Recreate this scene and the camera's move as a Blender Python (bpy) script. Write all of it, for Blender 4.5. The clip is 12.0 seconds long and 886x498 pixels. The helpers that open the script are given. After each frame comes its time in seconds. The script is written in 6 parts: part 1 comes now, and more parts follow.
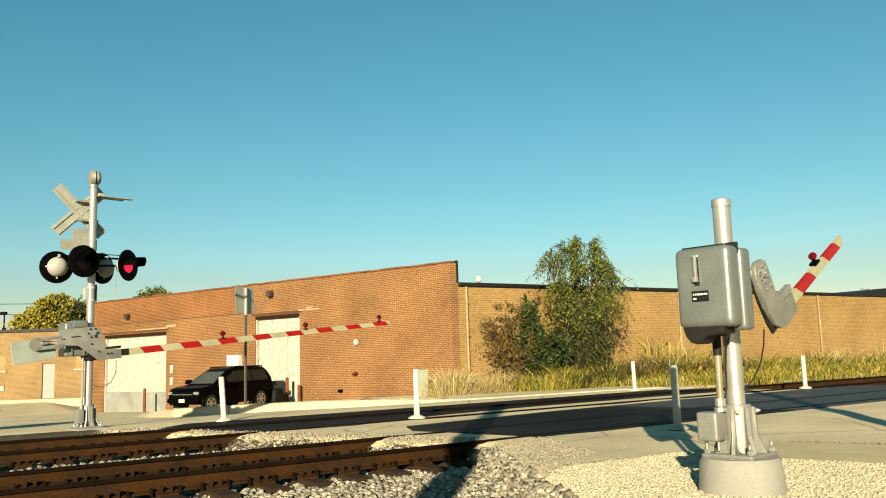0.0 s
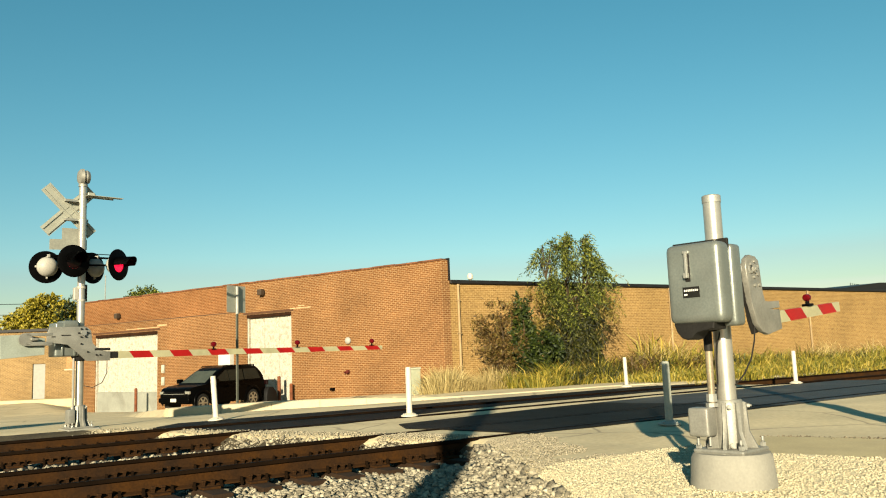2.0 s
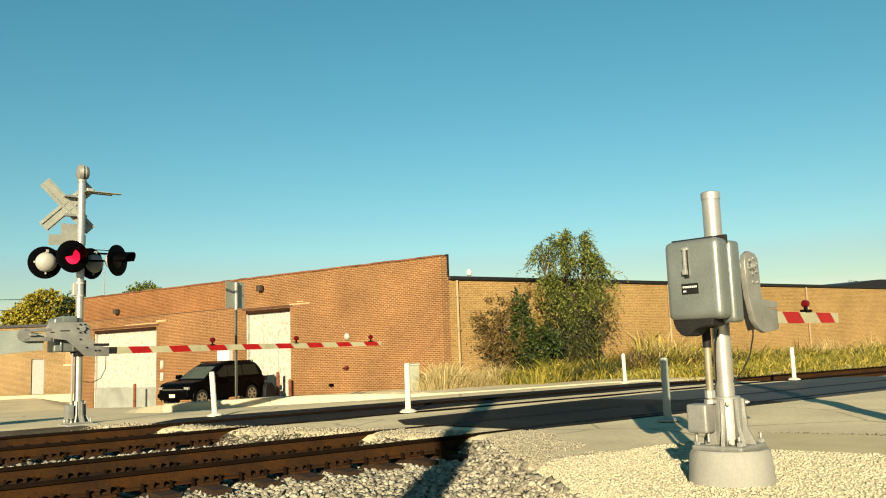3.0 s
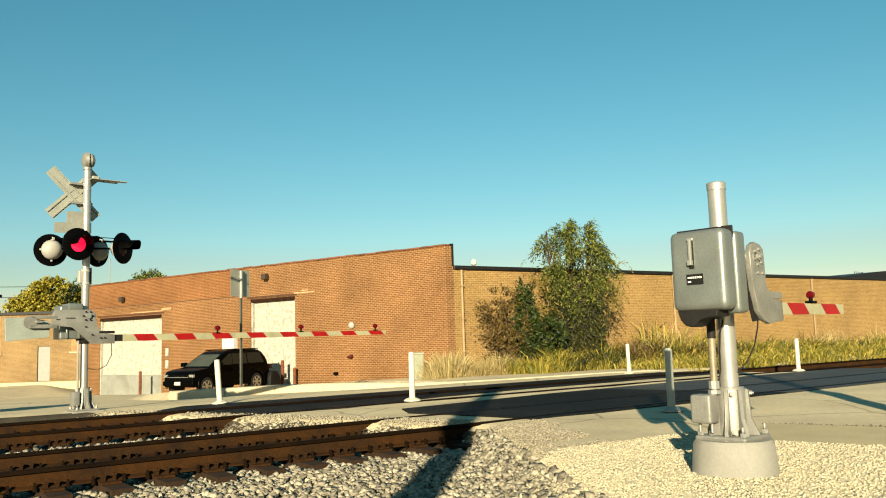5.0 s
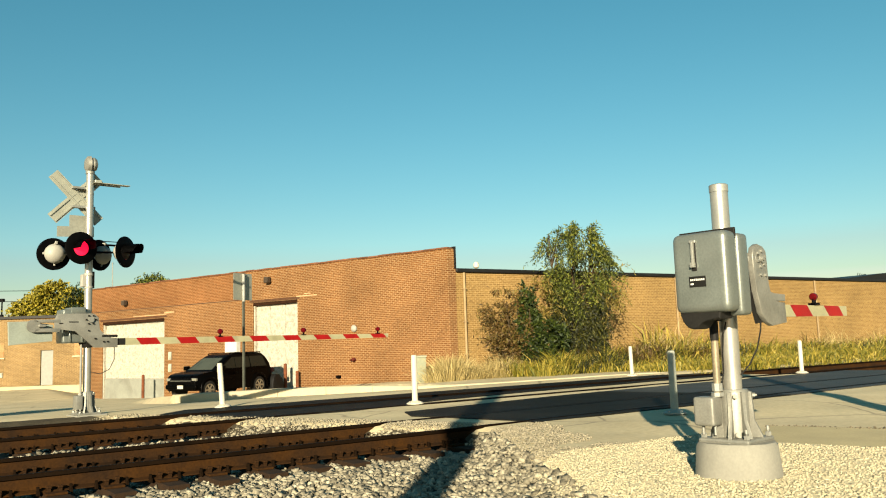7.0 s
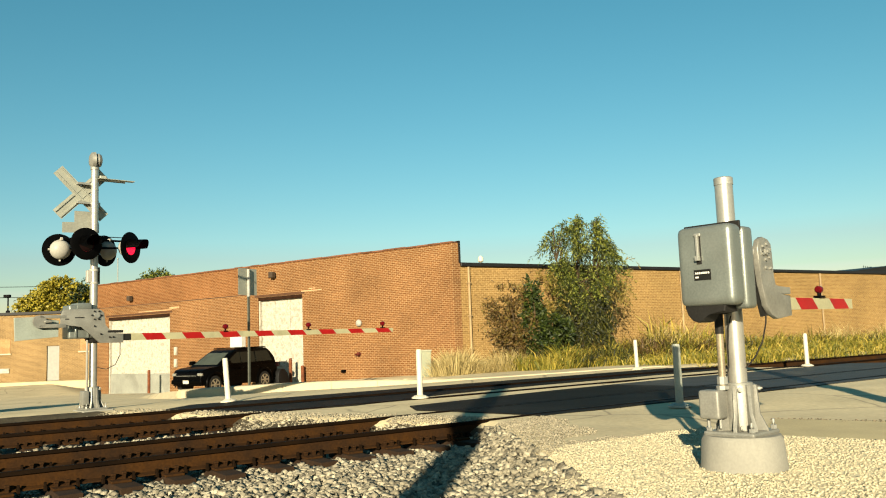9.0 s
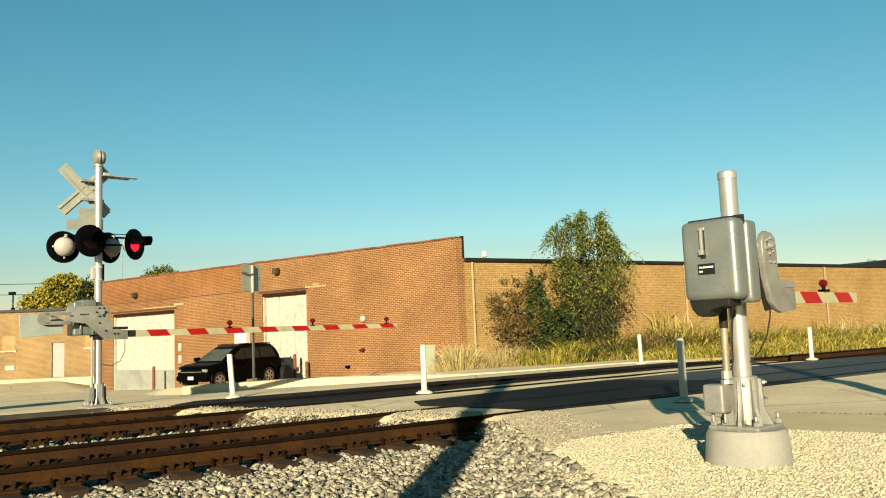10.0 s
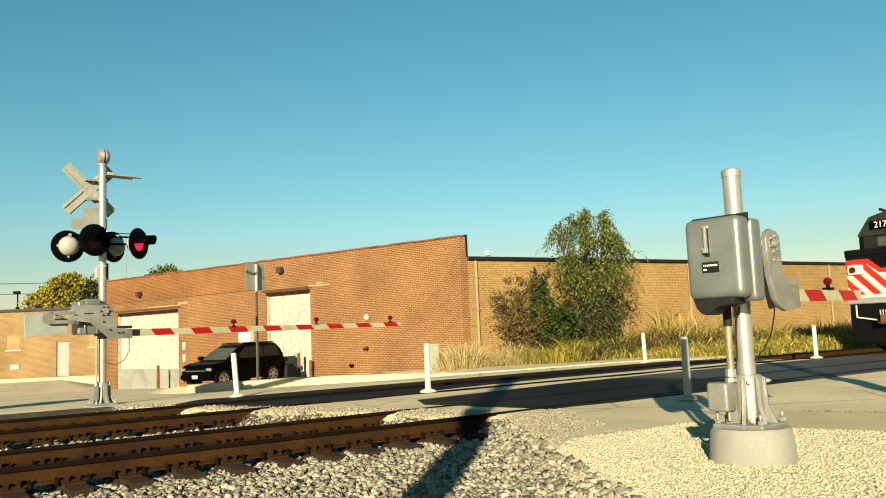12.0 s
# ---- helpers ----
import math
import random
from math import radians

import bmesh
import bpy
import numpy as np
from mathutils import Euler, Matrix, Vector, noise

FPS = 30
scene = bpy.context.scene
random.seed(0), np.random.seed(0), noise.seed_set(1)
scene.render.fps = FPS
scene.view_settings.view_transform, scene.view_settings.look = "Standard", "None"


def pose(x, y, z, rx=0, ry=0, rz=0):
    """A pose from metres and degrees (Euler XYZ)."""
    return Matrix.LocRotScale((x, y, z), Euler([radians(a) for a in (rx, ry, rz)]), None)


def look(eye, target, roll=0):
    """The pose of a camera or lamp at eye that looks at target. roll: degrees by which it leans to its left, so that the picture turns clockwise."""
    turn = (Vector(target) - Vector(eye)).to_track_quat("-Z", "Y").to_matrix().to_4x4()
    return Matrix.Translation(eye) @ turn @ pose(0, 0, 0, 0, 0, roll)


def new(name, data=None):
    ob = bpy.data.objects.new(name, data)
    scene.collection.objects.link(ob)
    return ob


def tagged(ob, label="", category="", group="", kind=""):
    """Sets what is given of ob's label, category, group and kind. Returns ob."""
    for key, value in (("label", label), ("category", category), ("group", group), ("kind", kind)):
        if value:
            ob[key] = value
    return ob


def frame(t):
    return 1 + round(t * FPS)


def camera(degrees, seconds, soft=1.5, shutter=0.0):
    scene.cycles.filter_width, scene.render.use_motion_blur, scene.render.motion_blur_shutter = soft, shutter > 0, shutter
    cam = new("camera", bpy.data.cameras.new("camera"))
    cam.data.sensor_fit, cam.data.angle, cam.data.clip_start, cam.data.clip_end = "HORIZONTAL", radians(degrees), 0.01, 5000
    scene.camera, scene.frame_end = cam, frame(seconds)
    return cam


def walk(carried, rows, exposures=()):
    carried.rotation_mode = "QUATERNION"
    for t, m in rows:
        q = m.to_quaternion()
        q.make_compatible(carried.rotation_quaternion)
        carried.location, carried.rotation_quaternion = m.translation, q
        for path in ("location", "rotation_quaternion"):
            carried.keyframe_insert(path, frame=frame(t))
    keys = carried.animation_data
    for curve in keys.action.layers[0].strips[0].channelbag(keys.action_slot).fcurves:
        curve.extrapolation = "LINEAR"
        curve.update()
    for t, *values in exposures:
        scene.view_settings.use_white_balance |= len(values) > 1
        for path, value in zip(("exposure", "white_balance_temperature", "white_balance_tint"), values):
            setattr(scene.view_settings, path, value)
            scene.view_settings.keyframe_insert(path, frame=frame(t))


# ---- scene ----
# ---- camera ----
cam = camera(57.0, 12.0, soft=1.1)
EYE = (0.0, 0.0, 1.1)
PATH = [
    (0.0, -0.721, 7.576, 1.751),
    (0.5, -0.754, 7.366, 1.590),
    (1.0, -1.053, 7.236, 1.581),
    (1.5, -1.151, 7.479, 2.243),
    (2.0, -1.270, 7.390, 2.152),
    (2.5, -1.031, 7.285, 2.208),
    (3.0, -1.350, 7.117, 2.059),
    (5.0, -1.052, 6.382, 1.753),
    (5.5, -1.126, 6.175, 1.685),
    (6.0, -1.012, 6.248, 1.648),
    (6.5, -0.677, 6.512, 1.720),
    (7.0, -0.871, 6.590, 1.894),
    (9.0, -0.536, 6.201, 2.097),
    (9.5, -0.098, 5.744, 2.254),
    (10.0, -0.259, 5.886, 2.324),
    (10.5, -0.329, 5.874, 2.319),
    (11.0, -0.147, 5.952, 2.209),
    (11.5, 0.039, 6.053, 2.280),
    (12.0, 0.000, 5.800, 2.400),
]
walk(cam, [(t, pose(*EYE, 90 + pitch, roll, yaw)) for t, yaw, pitch, roll in PATH],
     exposures=[(0.0, 1.50), (12.0, 1.50)])

# ---- light ----
SUN_BEARING = 11.0    # degrees right of straight ahead to which the light travels
SUN_HEIGHT = 15.5
world = bpy.data.worlds.new("sky")
scene.world = world
world.use_nodes = True
wn = world.node_tree
for n in list(wn.nodes):
    wn.nodes.remove(n)
sky = wn.nodes.new("ShaderNodeTexSky")
sky.sky_type, sky.sun_disc = "NISHITA", False
sky.sun_elevation = radians(SUN_HEIGHT)
sky.sun_rotation = radians(180 + SUN_BEARING)
sky.altitude, sky.air_density, sky.dust_density, sky.ozone_density = 200, 1.18, 0.25, 2.7
bg = wn.nodes.new("ShaderNodeBackground")
bg.inputs["Strength"].default_value = 0.039
wo = wn.nodes.new("ShaderNodeOutputWorld")
tone = wn.nodes.new("ShaderNodeHueSaturation")
tone.inputs["Hue"].default_value, tone.inputs["Saturation"].default_value, tone.inputs["Value"].default_value = 0.463, 1.24, 1.0
wn.links.new(sky.outputs[0], tone.inputs["Color"])
wn.links.new(tone.outputs[0], bg.inputs["Color"])
wn.links.new(bg.outputs[0], wo.inputs["Surface"])
sb, sh = radians(SUN_BEARING), radians(SUN_HEIGHT)
sun = new("sun", bpy.data.lights.new("sun", "SUN"))
sun.data.energy, sun.data.angle, sun.data.color = 5.0, radians(0.5), (1.0, 0.85, 0.60)
sun.matrix_world = look((0, 0, 30), (math.sin(sb) * math.cos(sh), math.cos(sb) * math.cos(sh), 30 - math.sin(sh)))


# ---- materials ----
def material(name, colour, rough=0.6, metal=0.0, vary=0.25, scale=6.0, fine=60.0, bump=0.15, second=None, stain=0.0,
             stain_colour=(0.05, 0.04, 0.03), per_piece=0.0, space="Object", bump_size=0.01, spec=0.2, stain_from=0.52, cracks=0.0):
    """A surface with grain and blotches at two scales, stains and relief."""
    m = bpy.data.materials.new(name)
    m.use_nodes = True
    nt = m.node_tree
    N, L = nt.nodes, nt.links
    b = N["Principled BSDF"]
    b.inputs["Roughness"].default_value, b.inputs["Metallic"].default_value = rough, metal
    b.inputs["Specular IOR Level"].default_value = spec
    co = N.new("ShaderNodeTexCoord")
    n1 = N.new("ShaderNodeTexNoise"); n1.inputs["Scale"].default_value = scale; n1.inputs["Detail"].default_value = 6
    n2 = N.new("ShaderNodeTexNoise"); n2.inputs["Scale"].default_value = fine; n2.inputs["Detail"].default_value = 4
    for n in (n1, n2):
        L.new(co.outputs[space], n.inputs["Vector"])
    r1 = N.new("ShaderNodeValToRGB")
    c2 = second or tuple(c * (1 - vary) for c in colour)
    c1 = tuple(min(1, c * (1 + vary * 0.5)) for c in colour)
    r1.color_ramp.elements[0].position, r1.color_ramp.elements[0].color = 0.3, (*c2, 1)
    r1.color_ramp.elements[1].position, r1.color_ramp.elements[1].color = 0.7, (*c1, 1)
    L.new(n1.outputs["Fac"], r1.inputs["Fac"])
    mix = N.new("ShaderNodeMix"); mix.data_type = "RGBA"; mix.blend_type = "MULTIPLY"
    mix.inputs["Factor"].default_value = 1.0
    r2 = N.new("ShaderNodeMapRange")
    r2.inputs["From Min"].default_value, r2.inputs["From Max"].default_value = 0.3, 0.7
    r2.inputs["To Min"].default_value, r2.inputs["To Max"].default_value = 1 - vary, 1 + vary * 0.4
    L.new(n2.outputs["Fac"], r2.inputs["Value"])
    L.new(r1.outputs["Color"], mix.inputs["A"]); L.new(r2.outputs["Result"], mix.inputs["B"])
    col = mix.outputs["Result"]
    if stain:
        n3 = N.new("ShaderNodeTexNoise"); n3.inputs["Scale"].default_value = scale * 0.45; n3.inputs["Detail"].default_value = 8
        n3.inputs["Distortion"].default_value = 0.6
        L.new(co.outputs[space], n3.inputs["Vector"])
        r3 = N.new("ShaderNodeMapRange")
        r3.inputs["From Min"].default_value, r3.inputs["From Max"].default_value = stain_from, stain_from + 0.16
        r3.inputs["To Max"].default_value = stain
        L.new(n3.outputs["Fac"], r3.inputs["Value"])
        ms = N.new("ShaderNodeMix"); ms.data_type = "RGBA"
        ms.inputs["B"].default_value = (*stain_colour, 1)
        L.new(r3.outputs["Result"], ms.inputs["Factor"]); L.new(col, ms.inputs["A"])
        col = ms.outputs["Result"]
    if per_piece:
        oi = N.new("ShaderNodeNewGeometry")
        rp = N.new("ShaderNodeMapRange")
        rp.inputs["To Min"].default_value, rp.inputs["To Max"].default_value = 1 - per_piece, 1 + per_piece
        L.new(oi.outputs["Random Per Island"], rp.inputs["Value"])
        mp = N.new("ShaderNodeMix"); mp.data_type = "RGBA"; mp.blend_type = "MULTIPLY"; mp.inputs["Factor"].default_value = 1
        L.new(col, mp.inputs["A"]); L.new(rp.outputs["Result"], mp.inputs["B"])
        col = mp.outputs["Result"]
    if cracks:
        wob = N.new("ShaderNodeMixRGB"); wob.blend_type = "ADD"; wob.inputs[0].default_value = 0.35
        L.new(co.outputs[space], wob.inputs[1]); L.new(n1.outputs["Color"], wob.inputs[2])
        vo = N.new("ShaderNodeTexVoronoi"); vo.feature = "DISTANCE_TO_EDGE"; vo.inputs["Scale"].default_value = 0.33
        L.new(wob.outputs[0], vo.inputs["Vector"])
        rc = N.new("ShaderNodeMapRange")
        rc.inputs["From Min"].default_value, rc.inputs["From Max"].default_value = 0.003, 0.011
        rc.inputs["To Min"].default_value, rc.inputs["To Max"].default_value = cracks, 0.0
        L.new(vo.outputs["Distance"], rc.inputs["Value"])
        mc = N.new("ShaderNodeMix"); mc.data_type = "RGBA"; mc.inputs["B"].default_value = (0.13, 0.11, 0.08, 1)
        L.new(rc.outputs["Result"], mc.inputs["Factor"]); L.new(col, mc.inputs["A"])
        col = mc.outputs["Result"]
    L.new(col, b.inputs["Base Color"])
    if bump:
        bp = N.new("ShaderNodeBump"); bp.inputs["Strength"].default_value = bump; bp.inputs["Distance"].default_value = bump_size
        L.new(n2.outputs["Fac"], bp.inputs["Height"]); L.new(bp.outputs["Normal"], b.inputs["Normal"])
    rr = N.new("ShaderNodeMapRange")
    rr.inputs["To Min"].default_value, rr.inputs["To Max"].default_value = max(0.02, rough - 0.12), min(1, rough + 0.12)
    L.new(n1.outputs["Fac"], rr.inputs["Value"]); L.new(rr.outputs["Result"], b.inputs["Roughness"])
    return m


def brick_material(name, c1, c2, mortar, width=0.215, height=0.075, joint=0.012, grime=0.35):
    m = bpy.data.materials.new(name)
    m.use_nodes = True
    nt = m.node_tree
    N, L = nt.nodes, nt.links
    b = N["Principled BSDF"]
    b.inputs["Roughness"].default_value = 0.9
    b.inputs["Specular IOR Level"].default_value = 0.1
    co = N.new("ShaderNodeTexCoord")
    sx = N.new("ShaderNodeSeparateXYZ"); cx = N.new("ShaderNodeCombineXYZ")
    L.new(co.outputs["Object"], sx.inputs[0]); L.new(sx.outputs["X"], cx.inputs["X"]); L.new(sx.outputs["Z"], cx.inputs["Y"])
    br = N.new("ShaderNodeTexBrick")
    br.inputs["Scale"].default_value = 1.0
    br.inputs["Brick Width"].default_value, br.inputs["Row Height"].default_value = width, height
    br.inputs["Mortar Size"].default_value = joint
    br.inputs["Mortar Smooth"].default_value = 0.3
    br.inputs["Bias"].default_value = -0.1
    br.inputs["Color1"].default_value, br.inputs["Color2"].default_value = (*c1, 1), (*c2, 1)
    br.inputs["Mortar"].default_value = (*mortar, 1)
    L.new(cx.outputs[0], br.inputs["Vector"])
    n1 = N.new("ShaderNodeTexNoise"); n1.inputs["Scale"].default_value = 0.45; n1.inputs["Detail"].default_value = 7
    n2 = N.new("ShaderNodeTexNoise"); n2.inputs["Scale"].default_value = 9.0; n2.inputs["Detail"].default_value = 5
    L.new(cx.outputs[0], n1.inputs["Vector"]); L.new(cx.outputs[0], n2.inputs["Vector"])
    r1 = N.new("ShaderNodeMapRange"); r1.inputs["From Min"].default_value, r1.inputs["From Max"].default_value = 0.35, 0.7
    r1.inputs["To Min"].default_value, r1.inputs["To Max"].default_value = 1.12, 1.12 - grime
    L.new(n1.outputs["Fac"], r1.inputs["Value"])
    r2 = N.new("ShaderNodeMapRange"); r2.inputs["From Min"].default_value, r2.inputs["From Max"].default_value = 0.3, 0.7
    r2.inputs["To Min"].default_value, r2.inputs["To Max"].default_value = 0.8, 1.15
    L.new(n2.outputs["Fac"], r2.inputs["Value"])
    mu = N.new("ShaderNodeMath"); mu.operation = "MULTIPLY"
    L.new(r1.outputs["Result"], mu.inputs[0]); L.new(r2.outputs["Result"], mu.inputs[1])
    mix = N.new("ShaderNodeMix"); mix.data_type = "RGBA"; mix.blend_type = "MULTIPLY"; mix.inputs["Factor"].default_value = 1
    L.new(br.outputs["Color"], mix.inputs["A"]); L.new(mu.outputs[0], mix.inputs["B"])
    L.new(mix.outputs["Result"], b.inputs["Base Color"])
    iv = N.new("ShaderNodeMath"); iv.operation = "SUBTRACT"; iv.inputs[0].default_value = 1
    L.new(br.outputs["Fac"], iv.inputs[1])
    bp = N.new("ShaderNodeBump"); bp.inputs["Strength"].default_value = 0.6; bp.inputs["Distance"].default_value = 0.01
    L.new(iv.outputs[0], bp.inputs["Height"]); L.new(bp.outputs["Normal"], b.inputs["Normal"])
    return m


def glow(name, colour, strength):
    m = bpy.data.materials.new(name)
    m.use_nodes = True
    b = m.node_tree.nodes["Principled BSDF"]
    b.inputs["Base Color"].default_value = (*colour, 1)
    b.inputs["Emission Color"].default_value = (*colour, 1)
    b.inputs["Emission Strength"].default_value = strength
    return m


M_GROUND = material("dusty_concrete", (0.50, 0.425, 0.262), 0.95, vary=0.16, scale=0.7, fine=14, bump=0.25, stain=0.25,
                    stain_colour=(0.33, 0.285, 0.20), space="Object", cracks=0.55)
M_CONCRETE = material("pale_concrete", (0.42, 0.362, 0.235), 0.9, vary=0.12, scale=1.2, fine=40, bump=0.15, stain=0.2,
                      stain_colour=(0.33, 0.30, 0.24))
M_PAD = material("pad_concrete", (0.41, 0.345, 0.195), 0.9, vary=0.12, scale=1.5, fine=50, bump=0.12, stain=0.2,
                 stain_colour=(0.33, 0.30, 0.22))
M_ASPHALT = material("asphalt", (0.011, 0.0105, 0.0085), 0.62, vary=0.35, scale=1.0, fine=120, bump=0.25, stain=0.4,
                     stain_colour=(0.025, 0.0225, 0.0175), spec=0.04)
M_ASPHALT_WORN = material("dusty_worn_asphalt", (0.032, 0.03, 0.0245), 0.6, vary=0.3, scale=0.9, fine=120, bump=0.25, stain=0.6,
                          stain_colour=(0.10, 0.09, 0.065), spec=0.25)
# bed colour is darkened to paint the shade in the gaps between stones
M_BED_SHADED = material("ballast_bed", (0.05, 0.042, 0.026), 0.95, vary=0.4, scale=5, fine=40, bump=0.8)
M_STONE = material("ballast_stone", (0.235, 0.213, 0.153), 0.9, vary=0.3, scale=8, fine=60, bump=0.3, per_piece=0.55)
M_GRAVEL = material("pale_limestone", (0.4, 0.355, 0.235), 0.9, vary=0.15, scale=8, fine=60, bump=0.15, per_piece=0.09)
M_GRAVEL_BED = material("pale_gravel_bed", (0.60, 0.53, 0.345), 0.95, vary=0.15, scale=9, fine=70, bump=0.4)
M_RAIL = material("rusty_rail", (0.030, 0.0120, 0.0018), 0.9, metal=0.0, vary=0.35, scale=3, fine=50, bump=0.2,
                  second=(0.015, 0.0075, 0.003), spec=0.1)
M_RAILTOP = material("worn_rail_head", (0.007, 0.0035, 0.0012), 0.75, vary=0.4, scale=3, fine=80, bump=0.1, spec=0.05)
M_TIE = material("old_tie", (0.0246, 0.0126, 0.004764), 0.9, vary=0.4, scale=6, fine=90, bump=0.5)
M_RED_BRICK = brick_material("red_brick", (0.142, 0.063, 0.0205), (0.106, 0.044, 0.0138), (0.245, 0.158, 0.079))
M_RED_BRICK_UP = brick_material("red_brick_upper", (0.142, 0.058, 0.019), (0.108, 0.042, 0.0128), (0.23, 0.128, 0.058))
M_TAN_BRICK = brick_material("tan_brick", (0.196, 0.122, 0.042), (0.145, 0.086, 0.029), (0.27, 0.185, 0.078), grime=0.25)
M_DARK_METAL = material("dark_coping", (0.00984, 0.01023, 0.01021), 0.5, vary=0.3, scale=4, bump=0.05)
M_BOARD = material("peeling_white_paint", (0.36, 0.342, 0.28), 0.85, vary=0.25, scale=13.0, fine=45, bump=0.3, stain=0.65,
                   stain_colour=(0.17, 0.155, 0.11), stain_from=0.49)
M_GREY_PAINT = material("grey_paint", (0.1968, 0.205, 0.1722), 0.7, vary=0.15, scale=2, fine=30, bump=0.1, stain=0.3)
M_STEEL = material("galvanised_steel", (0.2706, 0.2747, 0.246), 0.45, metal=0.5, vary=0.12, scale=7, fine=70, bump=0.05)
M_ALU = material("silver_painted_pole", (0.3772, 0.369, 0.3239), 0.33, metal=0.65, vary=0.10, scale=5, fine=60, bump=0.03)
M_WHITE_POST = material("white_plastic", (0.4592, 0.4264, 0.3362), 0.5, vary=0.1, scale=6, fine=60, bump=0.05, stain=0.15)
M_BLACK = material("black_enamel", (0.0016, 0.0016, 0.0016), 0.5, vary=0.3, scale=8, bump=0.05, spec=0.04)


# ---- builders ----
def V3(p):
    return Vector(p)


def part(name, bm, mat, parent=None, label="", smooth=False):
    me = bpy.data.meshes.new(name)
    bmesh.ops.recalc_face_normals(bm, faces=bm.faces)
    bm.to_mesh(me)
    bm.free()
    if smooth:
        for p in me.polygons:
            p.use_smooth = True
        me.set_sharp_from_angle(angle=radians(40))
    for one in (mat if isinstance(mat, (list, tuple)) else [mat]):
        me.materials.append(one)
    ob = new(name, me)
    ob.parent = parent
    if label:
        ob["label"] = label
    return ob


def thing(name, m, label, category, group="", kind=""):
    ob = new(name)
    ob.empty_display_size = 0.2
    ob.matrix_world = m
    return tagged(ob, label, category, group, kind)


def box(bm, x0, x1, y0, y1, z0, z1, bevel=0.0, seg=2, m=None):
    made = bmesh.ops.create_cube(bm, size=1.0)["verts"]
    for v in made:
        v.co = Vector(((x0 + x1) / 2 + v.co.x * (x1 - x0), (y0 + y1) / 2 + v.co.y * (y1 - y0), (z0 + z1) / 2 + v.co.z * (z1 - z0)))
    if bevel:
        edges = list({e for v in made for e in v.link_edges})
        out = bmesh.ops.bevel(bm, geom=edges, offset=bevel, segments=seg, affect="EDGES", profile=0.6)
        made = list({v for f in out["faces"] for v in f.verts} | {v for v in made if v.is_valid})
    if m:
        bmesh.ops.transform(bm, matrix=m, verts=made)
    return made


def tube(bm, a, b, r0, r1=None, seg=16, caps=True):
    """A round bar or cone from a to b."""
    a, b = Vector(a), Vector(b)
    r1 = r0 if r1 is None else r1
    d = b - a
    m = Matrix.Translation((a + b) / 2) @ d.to_track_quat("Z", "Y").to_matrix().to_4x4()
    return bmesh.ops.create_cone(bm, cap_ends=caps, segments=seg, radius1=max(r0, 1e-4), radius2=max(r1, 1e-4), depth=d.length, matrix=m)["verts"]


def ball(bm, c, r, seg=14, squash=(1, 1, 1)):
    m = Matrix.Translation(c) @ Matrix.Diagonal((*squash, 1))
    return bmesh.ops.create_uvsphere(bm, u_segments=seg, v_segments=max(6, seg // 2), radius=r, matrix=m)["verts"]


def lathe(bm, rings, seg=24, m=None):
    """A turned shape about z from (radius, height) pairs."""
    loops = []
    for r, z in rings:
        loops.append([bm.verts.new((max(r, 1e-4) * math.cos(2 * math.pi * i / seg), max(r, 1e-4) * math.sin(2 * math.pi * i / seg), z)) for i in range(seg)])
    for a, b in zip(loops, loops[1:]):
        for i in range(seg):
            bm.faces.new((a[i], a[(i + 1) % seg], b[(i + 1) % seg], b[i]))
    bm.faces.new(loops[0][::-1])
    bm.faces.new(loops[-1])
    if m:
        bmesh.ops.transform(bm, matrix=m, verts=[v for l in loops for v in l])


def slab(bm, outline, z0, z1, axis="z", bevel=0.0):
    """A plate: an outline of (a, b) pairs pushed from z0 to z1 along the axis."""
    put = {"z": lambda a, b, c: (a, b, c), "y": lambda a, b, c: (a, c, b), "x": lambda a, b, c: (c, a, b)}[axis]
    lo = [bm.verts.new(put(a, b, z0)) for a, b in outline]
    hi = [bm.verts.new(put(a, b, z1)) for a, b in outline]
    fs = [bm.faces.new(lo[::-1]), bm.faces.new(hi)]
    n = len(outline)
    for i in range(n):
        fs.append(bm.faces.new((lo[i], lo[(i + 1) % n], hi[(i + 1) % n], hi[i])))
    if bevel:
        bmesh.ops.bevel(bm, geom=list({e for f in fs[:2] for e in f.edges}), offset=bevel, segments=2, affect="EDGES", profile=0.5)


# ---- plan: u runs along the tracks, v across them, away from the camera ----
TRACK = 56.0
UX, UY = math.sin(radians(TRACK)), math.cos(radians(TRACK))
ARM = 48.0            # bearing of both gate arms


def at_uv(u, v, z=0.0):
    return Vector((u * UX - v * UY, u * UY + v * UX, z))


TRACK_M = Matrix.Rotation(radians(90 - TRACK), 4, "Z")   # local x is u, local y is v


def step(a, b, x):
    t = min(1.0, max(0.0, (x - a) / (b - a)))
    return t * t * (3 - 2 * t)


def edge_u(v):
    """Where the open ballast ends and the crossing begins."""
    if v < 8.6:
        return 6.9 - (8.6 - v) * 0.55
    return 6.9 - (v - 8.6) * 0.42


def road_end(v):
    """Where the crossing ends again and the tracks run on over open ballast."""
    return 19.3 - (v - 14.4) * 0.42


